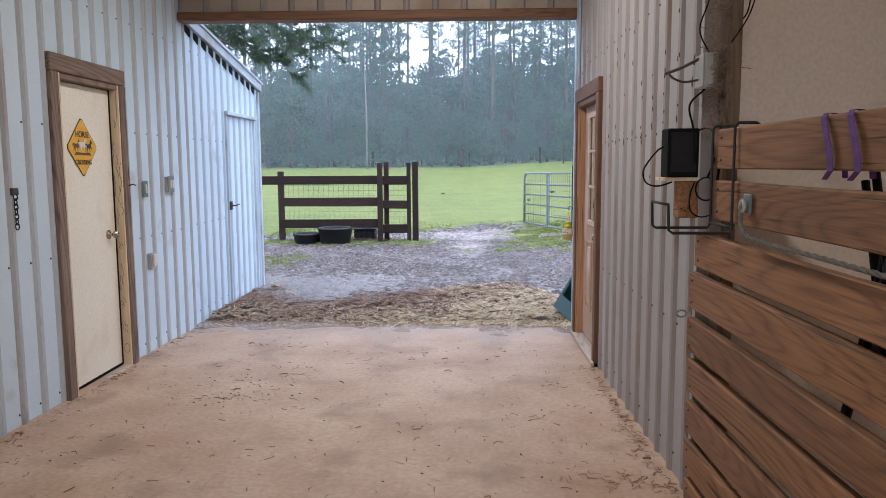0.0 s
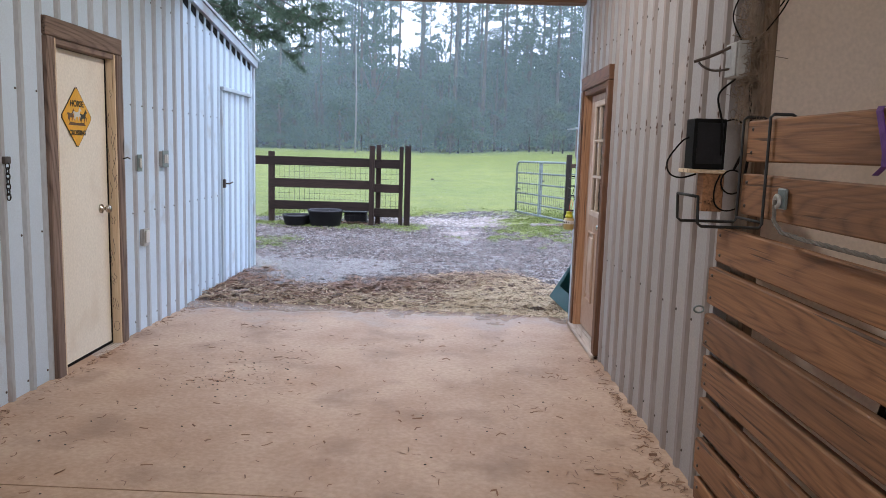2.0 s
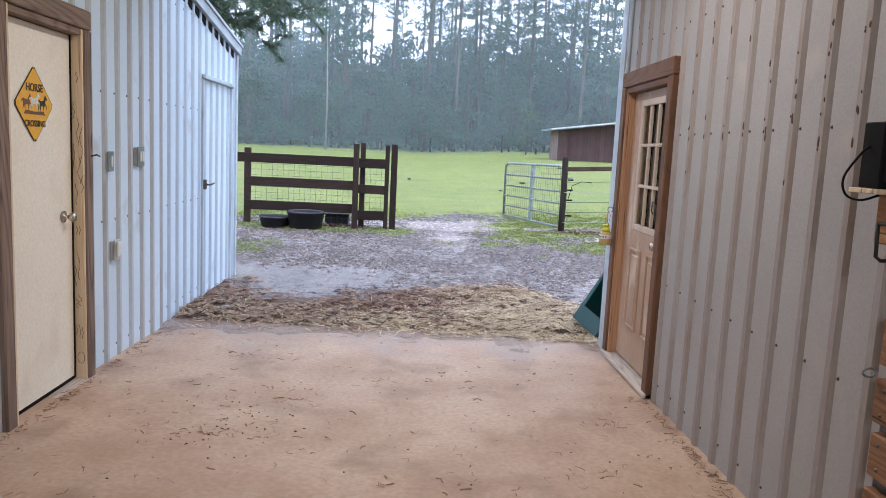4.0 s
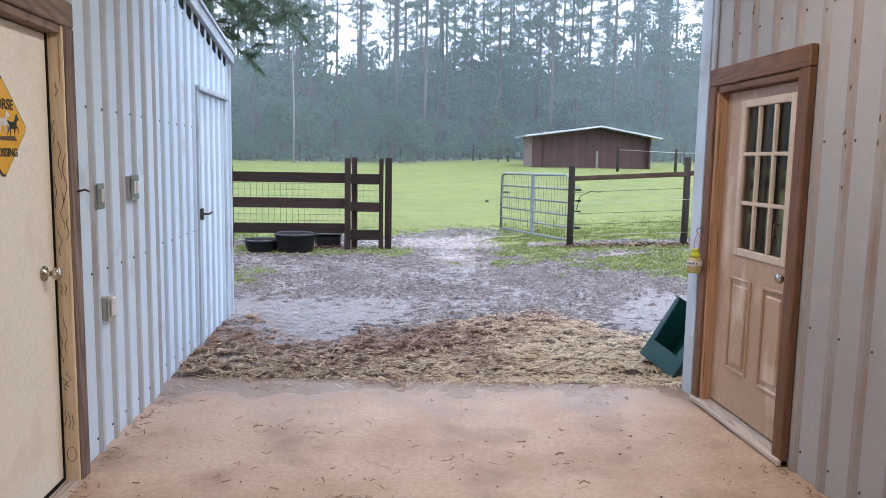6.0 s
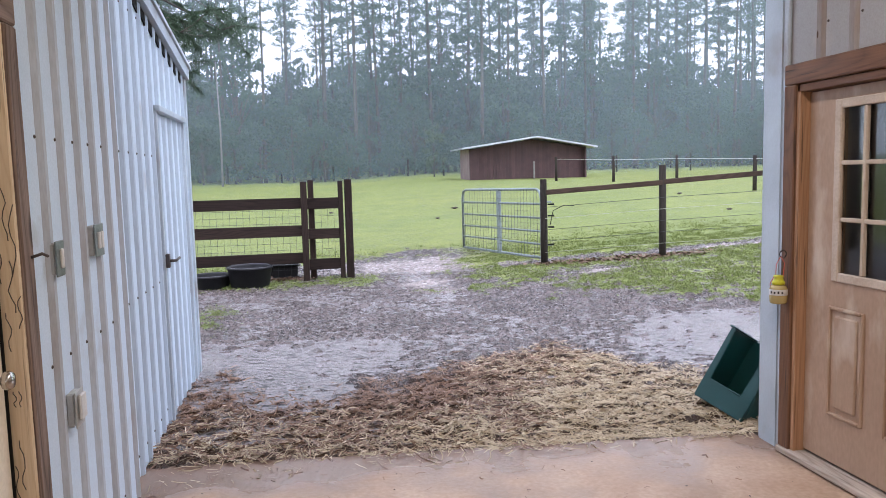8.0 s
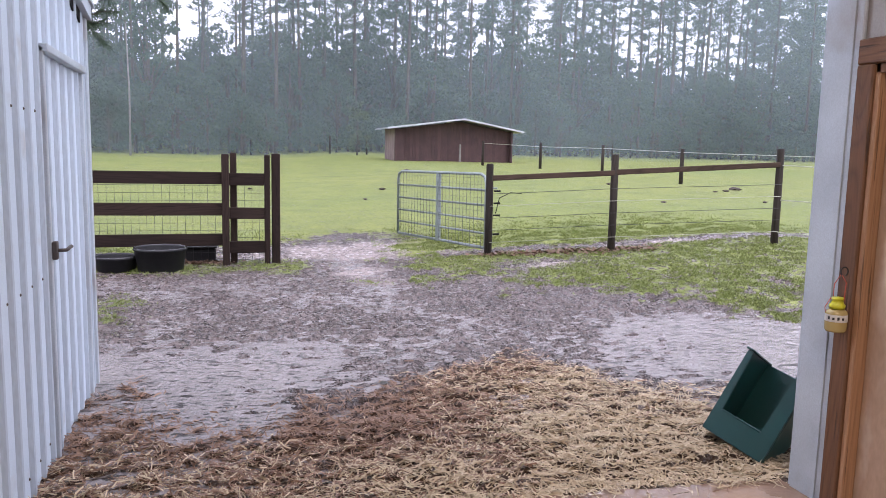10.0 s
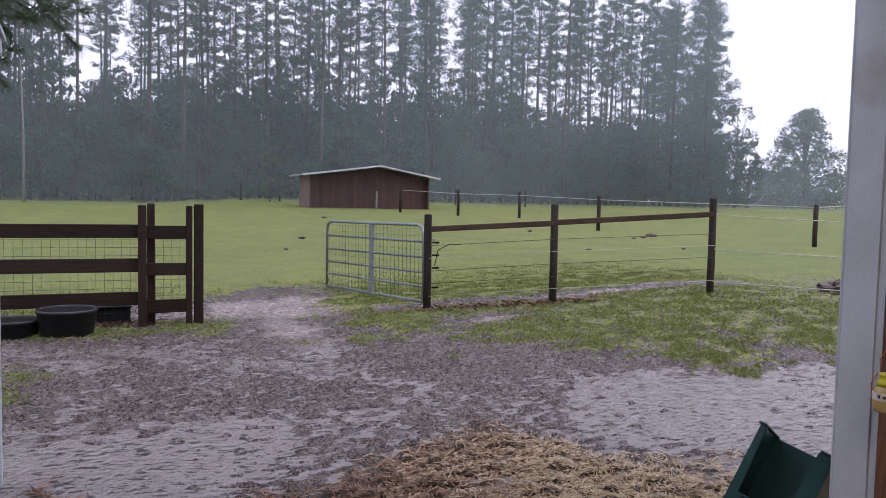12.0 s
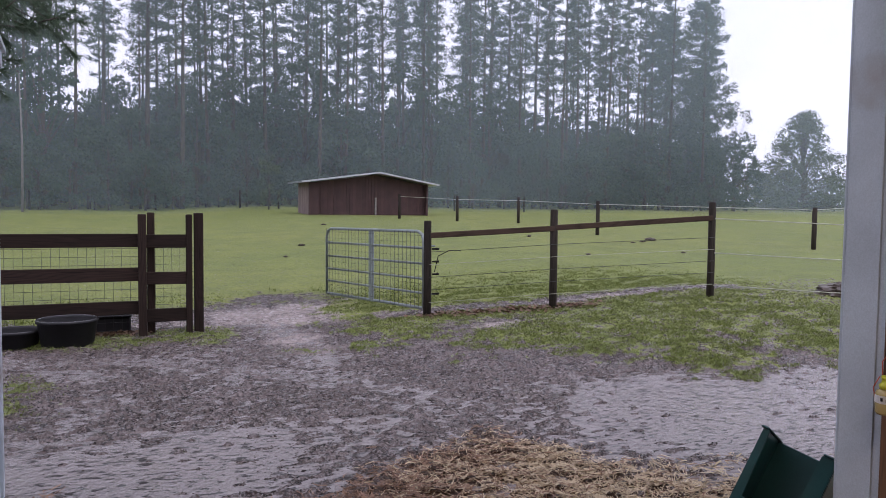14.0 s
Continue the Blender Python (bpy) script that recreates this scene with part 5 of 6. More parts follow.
# ---- stall front of rough planks ----
stall = thing("stall_front", pose(0, 0, 0), "stall front of rough horizontal pine planks", "stall front", kind="structure")
PX = 0.925
plank_rows = ((1.477, 1.617, 2.757), (1.288, 1.430, 2.775), (1.085, 1.222, 2.985), (0.915, 1.064, 3.03), (0.736, 0.874, 3.03), (0.566, 0.702, 3.03), (0.391, 0.525, 3.035), (0.221, 0.355, 3.03), (0.05, 0.183, 3.015))
prnd = random.Random(5)
for z0, z1, y1 in plank_rows:
    bm = bmesh.new()
    n_seg = 26
    rings = []
    for i in range(n_seg + 1):
        y = -2.6 + (y1 + 2.6) * i / n_seg
        w0, w1 = 0.004 * noise.noise((y * 1.3, z0 * 9, 1)), 0.004 * noise.noise((y * 1.3, z0 * 9, 7))
        c = 0.005
        rings.append([bm.verts.new((x, y, z)) for x, z in ((PX + c, z0 + w0), (PX, z0 + c + w0), (PX, z1 - c + w1), (PX + c, z1 + w1), (PX + 0.038 - c, z1 + w1), (PX + 0.038, z1 - c + w1), (PX + 0.038, z0 + c + w0), (PX + 0.038 - c, z0 + w0))])
    for a, c in zip(rings, rings[1:]):
        for k in range(8):
            bm.faces.new((a[k], a[(k + 1) % 8], c[(k + 1) % 8], c[k]))
    bm.faces.new(rings[0])
    bm.faces.new(rings[-1][::-1])
    pl = part("plank", bm, M_plank, stall, "", pose(prnd.uniform(-0.004, 0.004), 0, 0, prnd.uniform(-0.15, 0.15), 0, 0))
    for dz in (0.03, (z1 - z0) - 0.03):
        part("nail", screw_me, None, pl, "", pose(PX, y1 - 0.035 - prnd.uniform(0, 0.01), z0 + dz, 0, -90, 0))
for y0 in (2.80, 0.2, -2.5):
    part("post", block(PX + 0.042, y0, 0, PX + 0.095, y0 + 0.13, CEIL - 0.12, 0.006), M_post_wood, stall, "rough timber post with hay dust")
part("eye_bolt", rod([(PX - 0.03 + 0.02 * math.cos(a), 3.03 + 0.0, 0.885 + 0.014 * math.sin(a)) for a in np.linspace(0, 2 * math.pi, 12)[:-1]], 0.004, 6, closed=True), M_galv, stall, "small steel eye")

# hay and cobweb caught on the post
hay_rng = np.random.default_rng(3)
v, f = [], []
for i in range(3200):
    p = np.array((PX + hay_rng.uniform(0.0, 0.05), 2.80 + hay_rng.normal(0.04, 0.05), hay_rng.uniform(1.62, 2.9)))
    d = hay_rng.normal(size=3) * (0.4, 0.6, 1.0)
    d *= hay_rng.uniform(0.008, 0.042) / np.linalg.norm(d)
    w = np.cross(d, (1, 0.2, 0.1))
    w *= 0.0012 / max(1e-6, np.linalg.norm(w))
    k = len(v)
    v += [p - d - w, p - d + w, p + d + w, p + d - w]
    f.append((k, k + 1, k + 2, k + 3))
tagged(new("hay_wisps", raw_mesh("hay_wisps", v, f, M_hay)), "dusty hay wisps and cobweb clinging to the post", "hay", kind="stuff")

# speaker on its little shelf
shelf = thing("wall_shelf", pose(0.785, 2.93, 1.43), "small raw wood shelf on a timber block", "shelf")
part("board", block(0.0, 0.0, 0.0, 0.14, 0.14, 0.014, 0.002), M_jamb, shelf)
part("bracket_block", block(0.06, 0.01, -0.145, 0.138, 0.085, -0.001, 0.004), M_plank, shelf)
speaker = thing("speaker", pose(0.80, 2.95, 1.445), "small black speaker standing on the shelf", "speaker")
case = part("case", block(0.0, 0.0, 0.0, 0.122, 0.10, 0.19, 0.004), M_black, speaker)
part("grille", block(0.012, -0.004, 0.02, 0.110, 0.001, 0.175, 0.002), M_rubber, case)
part("cable", cable([(0.0, 0.06, 0.12), (-0.035, 0.04, 0.10), (-0.085, 0.03, 0.03), (-0.075, 0.03, -0.02), (-0.03, 0.03, -0.035), (0.03, 0.04, -0.02)], 0.0035, 6), M_black, speaker, "black cable")
part("cable", cable([(0.12, 0.05, 0.18), (0.16, 0.02, 0.19), (0.19, -0.01, 0.15), (0.17, -0.03, 0.05), (0.15, -0.02, 0.0), (0.17, -0.05, 0.08), (0.20, -0.04, 0.2), (0.19, -0.02, 0.33)], 0.0035, 6), M_black, speaker, "black cable")
loop = [(0.145 + 0.042 * math.cos(a), -0.03, -0.045 + 0.045 * math.sin(a)) for a in np.linspace(0, 2 * math.pi, 18)[:-1]]
part("cable", rod(loop, 0.0032, 6, closed=True), M_black, speaker, "coiled black cable")
part("cable", cable([(0.105, -0.01, -0.02), (0.085, -0.02, -0.07), (0.09, -0.02, -0.13), (0.13, -0.02, -0.155), (0.19, -0.02, -0.14)], 0.003, 6), M_black, speaker, "black cable")

# hanging tack rack of black rod
rack = thing("tack_rack", pose(0, 0, 0), "black steel tack rack hooked over the top plank", "tack rack")
for y in (2.77, 2.55):
    part("rod", rod([(1.0, y, 1.56), (1.0, y, 1.626), (0.985, y, 1.634), (0.925, y, 1.634), (0.914, y, 1.624), (0.914, y, 1.275), (0.905, y, 1.262), (0.715, y, 1.262), (0.702, y, 1.272), (0.698, y, 1.36)], 0.0052, 8), M_black_steel, rack)
part("rod", rod([(0.698, 2.77, 1.36), (0.698, 2.55, 1.36)], 0.0052, 8), M_black_steel, rack)
part("rod", rod([(0.914, 2.77, 1.28), (0.914, 2.55, 1.28)], 0.0052, 8), M_black_steel, rack)

# junction box, clamp and wiring
jb = thing("junction_box", pose(0.90, 2.84, 1.78), "grey electrical box with dusty wiring on the post", "junction box")
jbox = part("box", block(0.0, 0.0, 0.0, 0.05, 0.11, 0.13, 0.006), M_switch, jb, "grey box furred with dust")
part("cover", block(-0.006, 0.005, 0.005, -0.001, 0.105, 0.125, 0.002), M_switch, jbox)
part("clamp_arm", cable([(0.0, 0.06, 0.115), (-0.06, 0.10, 0.085), (-0.115, 0.13, 0.065)], 0.006, 8), M_screw, jb, "grey spring clamp arm")
part("clamp_arm", cable([(0.0, 0.06, 0.035), (-0.05, 0.09, 0.030), (-0.085, 0.11, 0.045), (-0.10, 0.12, 0.062)], 0.0045, 8), M_screw, jb, "grey spring clamp arm")
part("wire", cable([(0.03, 0.05, 0.13), (-0.01, 0.05, 0.22), (0.02, 0.04, 0.33), (0.05, 0.03, 0.5), (0.05, 0.03, 0.9), (0.05, 0.03, 1.5)], 0.0028, 6), M_black, jb, "black wire")
part("wire", cable([(0.04, 0.02, 0.1), (0.08, -0.04, 0.16), (0.13, -0.1, 0.28), (0.15, -0.1, 0.5), (0.14, -0.1, 1.2)], 0.0028, 6), M_black, jb, "black wire")
part("wire", cable([(0.05, 0.03, 0.12), (0.11, -0.02, 0.22), (0.14, -0.06, 0.4), (0.13, -0.05, 1.3)], 0.0026, 6), M_black, jb, "black wire")
part("wire", cable([(0.02, 0.06, 0.0), (-0.03, 0.08, -0.06), (-0.01, 0.08, -0.16), (0.0, 0.09, -0.28)], 0.004, 6), M_black, jb, "black wire")
part("wire", cable([(0.05, 0.0, 0.0), (0.05, -0.02, -0.1), (0.06, -0.03, -0.22), (0.05, -0.02, -0.36)], 0.005, 6), M_black, jb, "black wire")

# rope from a white bracket
rope_b = thing("rope_bracket", pose(0.905, 2.42, 1.36), "white plastic bracket screwed to the plank", "bracket")
part("plate", block(0.006, -0.028, -0.025, 0.018, 0.028, 0.04, 0.004), M_galv, rope_b)
part("ring", rod([(-0.005, 0.018 * math.cos(a), 0.0 + 0.018 * math.sin(a)) for a in np.linspace(0, 2 * math.pi, 14)[:-1]], 0.006, 8, closed=True), M_switch, rope_b)
bm = bmesh.new()
line = [Vector((0.90, 2.43, 1.36)), Vector((0.895, 2.42, 1.30)), Vector((0.895, 2.36, 1.268)), Vector((0.895, 2.2, 1.262)), Vector((0.895, 1.9, 1.262)), Vector((0.895, 1.5, 1.258)), Vector((0.895, 0.6, 1.262)), Vector((0.90, -0.4, 1.30))]
fine = []
for a, c in zip(line, line[1:]):
    m_seg = max(3, int((c - a).length / 0.012))
    fine += [a.lerp(c, i / m_seg) for i in range(m_seg)]
for ph in (0, 2.094, 4.189):
    tube(bm, [p + Vector((0.0036 * math.cos(i * 0.55 + ph), 0, 0.0036 * math.sin(i * 0.55 + ph))) for i, p in enumerate(fine)], 0.0042, 5)
solid("rope", bm, M_rope, "grey twisted rope running along the planks", "rope")

# folded camp chairs hung behind the planks by purple straps
for y, tilt in ((1.93, 4), (1.80, -3)):
    st = thing("strap", pose(0, y, 0), "purple webbing strap looped over the top plank", "strap", "purple straps")
    bm = bmesh.new()
    prof = [(0.975, 1.46), (0.975, 1.60), (0.960, 1.626), (0.935, 1.626), (0.916, 1.612), (0.912, 1.56), (0.914, 1.51), (0.918, 1.478), (0.945, 1.455)]
    prev = None
    for k, (x, z) in enumerate(prof):
        off = 0.042 * math.sin(k * 0.75) + (0.06 if k == 8 else 0)
        cur = [bm.verts.new((x + dx, off + dy, z)) for dx, dy in ((-0.0015, -0.013), (-0.0015, 0.013), (0.0015, 0.013), (0.0015, -0.013))]
        if prev:
            for i in range(4):
                bm.faces.new((prev[i], prev[(i + 1) % 4], cur[(i + 1) % 4], cur[i]))
        prev = cur
    part("webbing", bm, M_purple, st)
chair = thing("camp_chair", pose(1.02, 1.83, 0.85), "folded black camp chair hung behind the planks", "chair", "folded chairs")
for dx, a, c in ((0.0, (0.14, -0.1), (-0.12, 0.63)), (0.03, (-0.14, -0.1), (0.1, 0.63)), (0.05, (0.22, -0.05), (0.0, 0.62)), (0.07, (0.02, -0.05), (0.22, 0.6))):
    part("leg", rod([(dx, a[0], a[1]), (dx, c[0], c[1])], 0.011, 8), M_black_steel, chair)
bm = block(0.09, -0.2, 0.0, 0.14, 0.22, 0.42, 0.02)
part("seat_fabric", bm, M_rubber, chair, "black folded seat fabric")
for y in (1.45, 1.05):
    copy_thing(chair, pose(1.02, y, 0.83, 4, 0, 0))

# the stall front and all that hangs on it stand in line with the steel wall
OUT = pose(0, 0, 1.5) @ Matrix.Scale(1.055, 4) @ pose(0, 0, -1.5)
for ob in [o for o in scene.objects if o.parent is None and o.name.split(".")[0] in ("stall_front", "hay_wisps", "wall_shelf", "speaker", "tack_rack", "junction_box", "rope_bracket", "rope", "strap", "camp_chair")]:
    ob.matrix_basis = OUT @ ob.matrix_basis

# ---- things outside the opening ----
# dark green feeder tipped against the corner
fx = Vector((0.36, -0.90, -0.26)).normalized()
fy = Vector((0.787, 0.441, -0.437))
fy = (fy - fx * fx.dot(fy)).normalized()
fz = fx.cross(fy)
turn = Matrix((fx, fy, fz)).transposed().to_4x4()
feeder = thing("corner_feeder", Matrix.Translation((0.885, 7.285, 0.10)) @ turn, "dark green plastic feeder tipped against the barn corner", "feeder")
FW, FH, FD, th = 0.37, 0.51, 0.32, 0.018


def panel(pts, y0, y1):
    bm = bmesh.new()
    bm.faces.new([bm.verts.new((x, y0, z)) for x, z in pts])
    ext = bmesh.ops.extrude_face_region(bm, geom=bm.faces[:])
    for e in ext["geom"]:
        if isinstance(e, bmesh.types.BMVert):
            e.co.y = y1
    bmesh.ops.bevel(bm, geom=bm.edges[:], offset=0.004, segments=2, affect="EDGES")
    return bm


part("front_wall", panel([(0, 0), (FW, 0), (FW, FH), (FW - 0.075, FH), (FW - 0.085, 0.14), (0.05, 0.14), (0.035, FH), (0, FH)], 0, th), M_teal, feeder)
part("back_wall", block(0, FD - th, 0, FW, FD, FH, 0.004), M_teal, feeder)
part("side_wall", block(0, th + 0.001, 0, th, FD - th - 0.001, FH, 0.004), M_teal, feeder)
part("side_wall", block(FW - th, th + 0.001, 0, FW, FD - th - 0.001, FH, 0.004), M_teal, feeder)
part("bottom", block(th + 0.001, th + 0.001, 0, FW - th - 0.001, FD - th - 0.001, th, 0.003), M_teal, feeder)
part("rim", block(-0.012, -0.010, FH - 0.001, 0.032, FD + 0.01, FH + 0.012, 0.004), M_teal, feeder)
part("rim", block(FW - 0.07, -0.010, FH - 0.001, FW + 0.012, FD + 0.01, FH + 0.012, 0.004), M_teal, feeder)
part("rim", block(0.05, -0.006, 0.136, FW - 0.085, 0.004, 0.146, 0.002), M_teal, feeder)

# fly trap jar on the casing
M_jar = bpy.data.materials.new("cloudy_jar")
M_jar.use_nodes = True
jb_ = M_jar.node_tree.nodes["Principled BSDF"]
jb_.inputs["Base Color"].default_value, jb_.inputs["Roughness"].default_value = (0.50, 0.39, 0.16, 1), 0.25
jb_.inputs["Transmission Weight"].default_value = 0.15
M_lime = material("lime_yellow_plastic", (0.62, 0.62, 0.03), 0.35)
M_red_tie = material("red_cord", (0.65, 0.12, 0.07), 0.6)
trap = thing("fly_trap", pose(EAST - 0.104, 6.43, 0.85) @ Matrix.Scale(0.76, 4), "fly trap jar with a lime-yellow lid hanging by the door", "fly trap")
jar = part("jar", lathe([(0, 0), (0.050, 0.0), (0.058, 0.012), (0.060, 0.06), (0.060, 0.105), (0.050, 0.125), (0.036, 0.132), (0, 0.134)], 20), M_jar, trap, "cloudy jar with yellow bait")
part("lid", lathe([(0, 0.1345), (0.042, 0.135), (0.044, 0.155), (0.034, 0.165), (0.030, 0.185), (0.034, 0.187), (0.034, 0.20), (0, 0.203)], 20), M_lime, jar, "lime-yellow plastic lid")
part("label_band", lathe([(0.0606, 0.062), (0.0612, 0.064), (0.0612, 0.102), (0.0606, 0.104)], 20), M_sign_white, jar, "white label")
for k in range(4):
    a = math.pi + 0.9 - 0.42 * k
    part("print_bar", block(-0.006, -0.001, 0, 0.006, 0.001, 0.014 + 0.004 * (k % 2), 0.0004), M_sign_black, trap, "", pose(0.0618 * math.cos(a + 0.5), 0.0618 * math.sin(a + 0.5), 0.075, 0, 0, math.degrees(a + 0.5) + 90))
part("cord", rod([(0.0, 0.034, 0.19), (0.01, 0.045, 0.27), (0.02, 0.01, 0.335), (0.03, -0.02, 0.29), (0.01, -0.034, 0.19)], 0.003, 6), M_red_tie, trap, "red cord")
part("cord", rod([(0.0, 0.05, 0.19), (-0.02, 0.07, 0.13), (-0.01, 0.062, 0.06)], 0.0028, 6), M_red_tie, trap, "red cord")
part("hook", rod([(0.03 + 0.026 * math.cos(a), 0.0, 0.35 + 0.026 * math.sin(a)) for a in np.linspace(-1.2, 4.0, 14)], 0.0035, 6), M_black_steel, trap, "bent steel hook")

# rubber tubs by the fence
# rim highlight put into a lighter base colour, besides the wet gloss
M_highlit_wet_rim = material("highlit_wet_rubber", (0.06, 0.06, 0.065), 0.2, 0.0, gloss_noise=0.08)
for x, y, r, h, label in ((-2.475, 14.2, 0.335, 0.315, "large black rubber feed tub half full of rain"), (-3.03, 14.28, 0.28, 0.20, "low black rubber feed pan on the wet grass")):
    z0 = height(x, y) - 0.012
    tub = thing("feed_tub", pose(x, y, z0), label, "tub")
    bowl = part("bowl", lathe([(0, 0), (r * 0.80, 0), (r * 0.84, 0.01), (r * 0.97, h - 0.03), (r * 1.0, h - 0.028), (r * 1.02, h - 0.012), (r * 1.0, h), (r * 0.93, h), (r * 0.91, h - 0.02), (r * 0.80, 0.035), (0, 0.03)], 30), M_rubber, tub)
    part("rim", rod([(r * 0.97 * math.cos(a), r * 0.97 * math.sin(a), h) for a in np.linspace(0, 2 * math.pi, 33)[:-1]], 0.011, 6, closed=True), M_highlit_wet_rim, bowl, "wet rolled rim coloured lighter for its highlight")
    part("water", lathe([(0, h * 0.52), (r * 0.845, h * 0.52), (r * 0.845, h * 0.515), (0, h * 0.515)], 24), M_water, tub, "muddy rain water")
crate = thing("feed_pan", pose(-2.0, 15.05, height(-2.0, 15.05)), "flat black rubber trough behind the board fence", "trough")
part("tray", block(-0.22, -0.15, 0, 0.22, 0.15, 0.2, 0.02), M_rubber, crate)
part("rim", block(-0.24, -0.17, 0.2, 0.24, 0.17, 0.225, 0.008), M_rubber, crate)

# ---- loose ground cover ----
def strips(rng, places, length, width, lift, bend=0.3, tilt=0.25):
    """Bent flat stalks lying at the given places."""
    v, f = [], []
    for x, y, z in places:
        a = rng.uniform(0, 2 * math.pi)
        L = length * rng.uniform(0.35, 1.25)
        d = np.array((math.cos(a), math.sin(a), rng.normal(0, tilt)))
        side = np.array((-math.sin(a), math.cos(a), rng.normal(0, 0.5))) * width * rng.uniform(0.6, 1.3)
        p = np.array((x, y, z + rng.uniform(0, lift)))
        k = side / np.linalg.norm(side) * L * rng.normal(0, bend) * 0.4
        q0, q1, q2 = p - d * L / 2, p + k, p + d * L / 2
        i = len(v)
        v += [q0 - side, q0 + side, q1 - side, q1 + side, q2 - side, q2 + side]
        f += [(i, i + 1, i + 3, i + 2), (i + 2, i + 3, i + 5, i + 4)]
    return v, f


rng = np.random.default_rng(17)
fresh, old = [], []
while len(fresh) + len(old) < 46000:
    x, y = rng.uniform(WEST - 0.03, 2.5), rng.uniform(6.72, 10.2)
    s = strawness(x, y)
    edge = slab_edge(x) + 0.06 * n2(x, y, 3, 9)
    if y < edge and rng.uniform() > 0.04 + 0.7 * math.exp(-(edge - y) * 30):
        continue
    if rng.uniform() > (1.1 * s ** 1.5 if y > edge else 0.9):
        continue
    if x > EAST - 0.04 and y < 6.75:
        continue
    z = max(height(x, y), slab_z(y, x) if y < edge else -0.1)
    pale = smooth(-1.1, 0.5, x + 0.8 * n2(x, y, 1.6, 6) - 0.35 * (y - 7.6)) * 0.8 * smooth(10.0, 8.6, y) + 0.6 * smooth(8.0, 7.0, y + 0.5 * n2(x, y, 2, 4))
    (fresh if rng.uniform() < pale else old).append((x, y, z))
for name, pts, mat, label in (("fresh_straw", fresh, M_straw, "pale yellow loose straw spread before the slab"), ("old_straw", old, M_old_straw, "wet brown trampled straw in the mud")):
    v, f = strips(rng, pts, 0.075, 0.0028, 0.022)
    tagged(new(name, raw_mesh(name, v, f, mat)), label, "straw", kind="stuff")

# hay stems and crumbs on the slab
bits = []
for cx, cy, s, k in ((-1.55, 4.55, 0.16, 40), (-1.25, 5.1, 0.14, 26), (-1.6, 6.0, 0.12, 20), (0.72, 3.35, 0.16, 60), (0.66, 3.0, 0.12, 40), (0.55, 4.9, 0.08, 14), (0.3, 4.2, 0.15, 14), (-0.75, 5.5, 0.12, 14), (-0.3, 4.0, 0.12, 10), (-1.9, 3.6, 0.3, 24)):
    for _ in range(k):
        bits.append((cx + rng.normal(0, s), cy + rng.normal(0, s * 0.6)))
for _ in range(650):
    bits.append((rng.uniform(-2.3, 0.85), rng.uniform(1.2, 6.75)))
for _ in range(300):
    bits.append((EAST - 0.04 - abs(rng.normal(0, 0.05)), rng.uniform(2.2, 5.4)))
    bits.append((WEST + 0.04 + abs(rng.normal(0, 0.05)), rng.uniform(2.5, 6.8)))
bits = [(x, y, slab_z(y, x) + 0.002) for x, y in bits if WEST + 0.03 < x < EAST - 0.03]
v, f = strips(rng, bits, 0.05, 0.0026, 0.004, 0.5, 0.03)
tagged(new("hay_stems", raw_mesh("hay_stems", v, f, M_old_straw)), "dark hay stems and crumbs strewn on the concrete", "hay", kind="stuff")


def clods(rng, places, size):
    """Small crumbs: squashed, uneven octahedra."""
    v, f = [], []
    for x, y, z in places:
        s = size * rng.uniform(0.4, 1.5)
        i = len(v)
        for d in ((1, 0, 0), (0, 1, 0), (-1, 0, 0), (0, -1, 0), (0, 0, 0.6), (0, 0, -0.6)):
            v.append(np.array((x, y, z)) + np.array(d) * s * rng.uniform(0.6, 1.3, 3))
        f += [(i + a, i + (a + 1) % 4, i + 4) for a in range(4)] + [(i + (a + 1) % 4, i + a, i + 5) for a in range(4)]
    return v, f


M_clod = material("dark_wet_crumb", (0.04, 0.028, 0.02), 0.5, 0.0, (0.07, 0.05, 0.038), 20, 90, 0.1)
pts = [(x, y, slab_z(y, x) + 0.002) for x, y in [(rng.uniform(-2.3, 0.85), rng.uniform(1.5, 6.8)) for _ in range(190)] + [(-1.45 + rng.normal(0, 0.18), 4.7 + rng.normal(0, 0.25)) for _ in range(70)]]
v, f = clods(rng, pts, 0.0058)
tagged(new("floor_crumbs", raw_mesh("floor_crumbs", v, f, M_clod)), "dark dirt crumbs on the concrete floor", "dirt", kind="stuff")
pts = []
while len(pts) < 20000:
    x, y = rng.uniform(-3.2, 6.0), rng.uniform(7.6, 15.8)
    if grassiness(x, y) < 0.5 and (x > WEST + 0.05 or y > 9.25) and rng.uniform() < 0.5 + 0.3 * n2(x, y, 1.5, 2):
        pts.append((x, y, max(height(x, y), -0.02) + 0.002))
v, f = clods(rng, pts, 0.0075)
tagged(new("mud_crumbs", raw_mesh("mud_crumbs", v, f, M_clod)), "dark crumbs of dung and sodden leaf on the mud", "mud", kind="stuff")

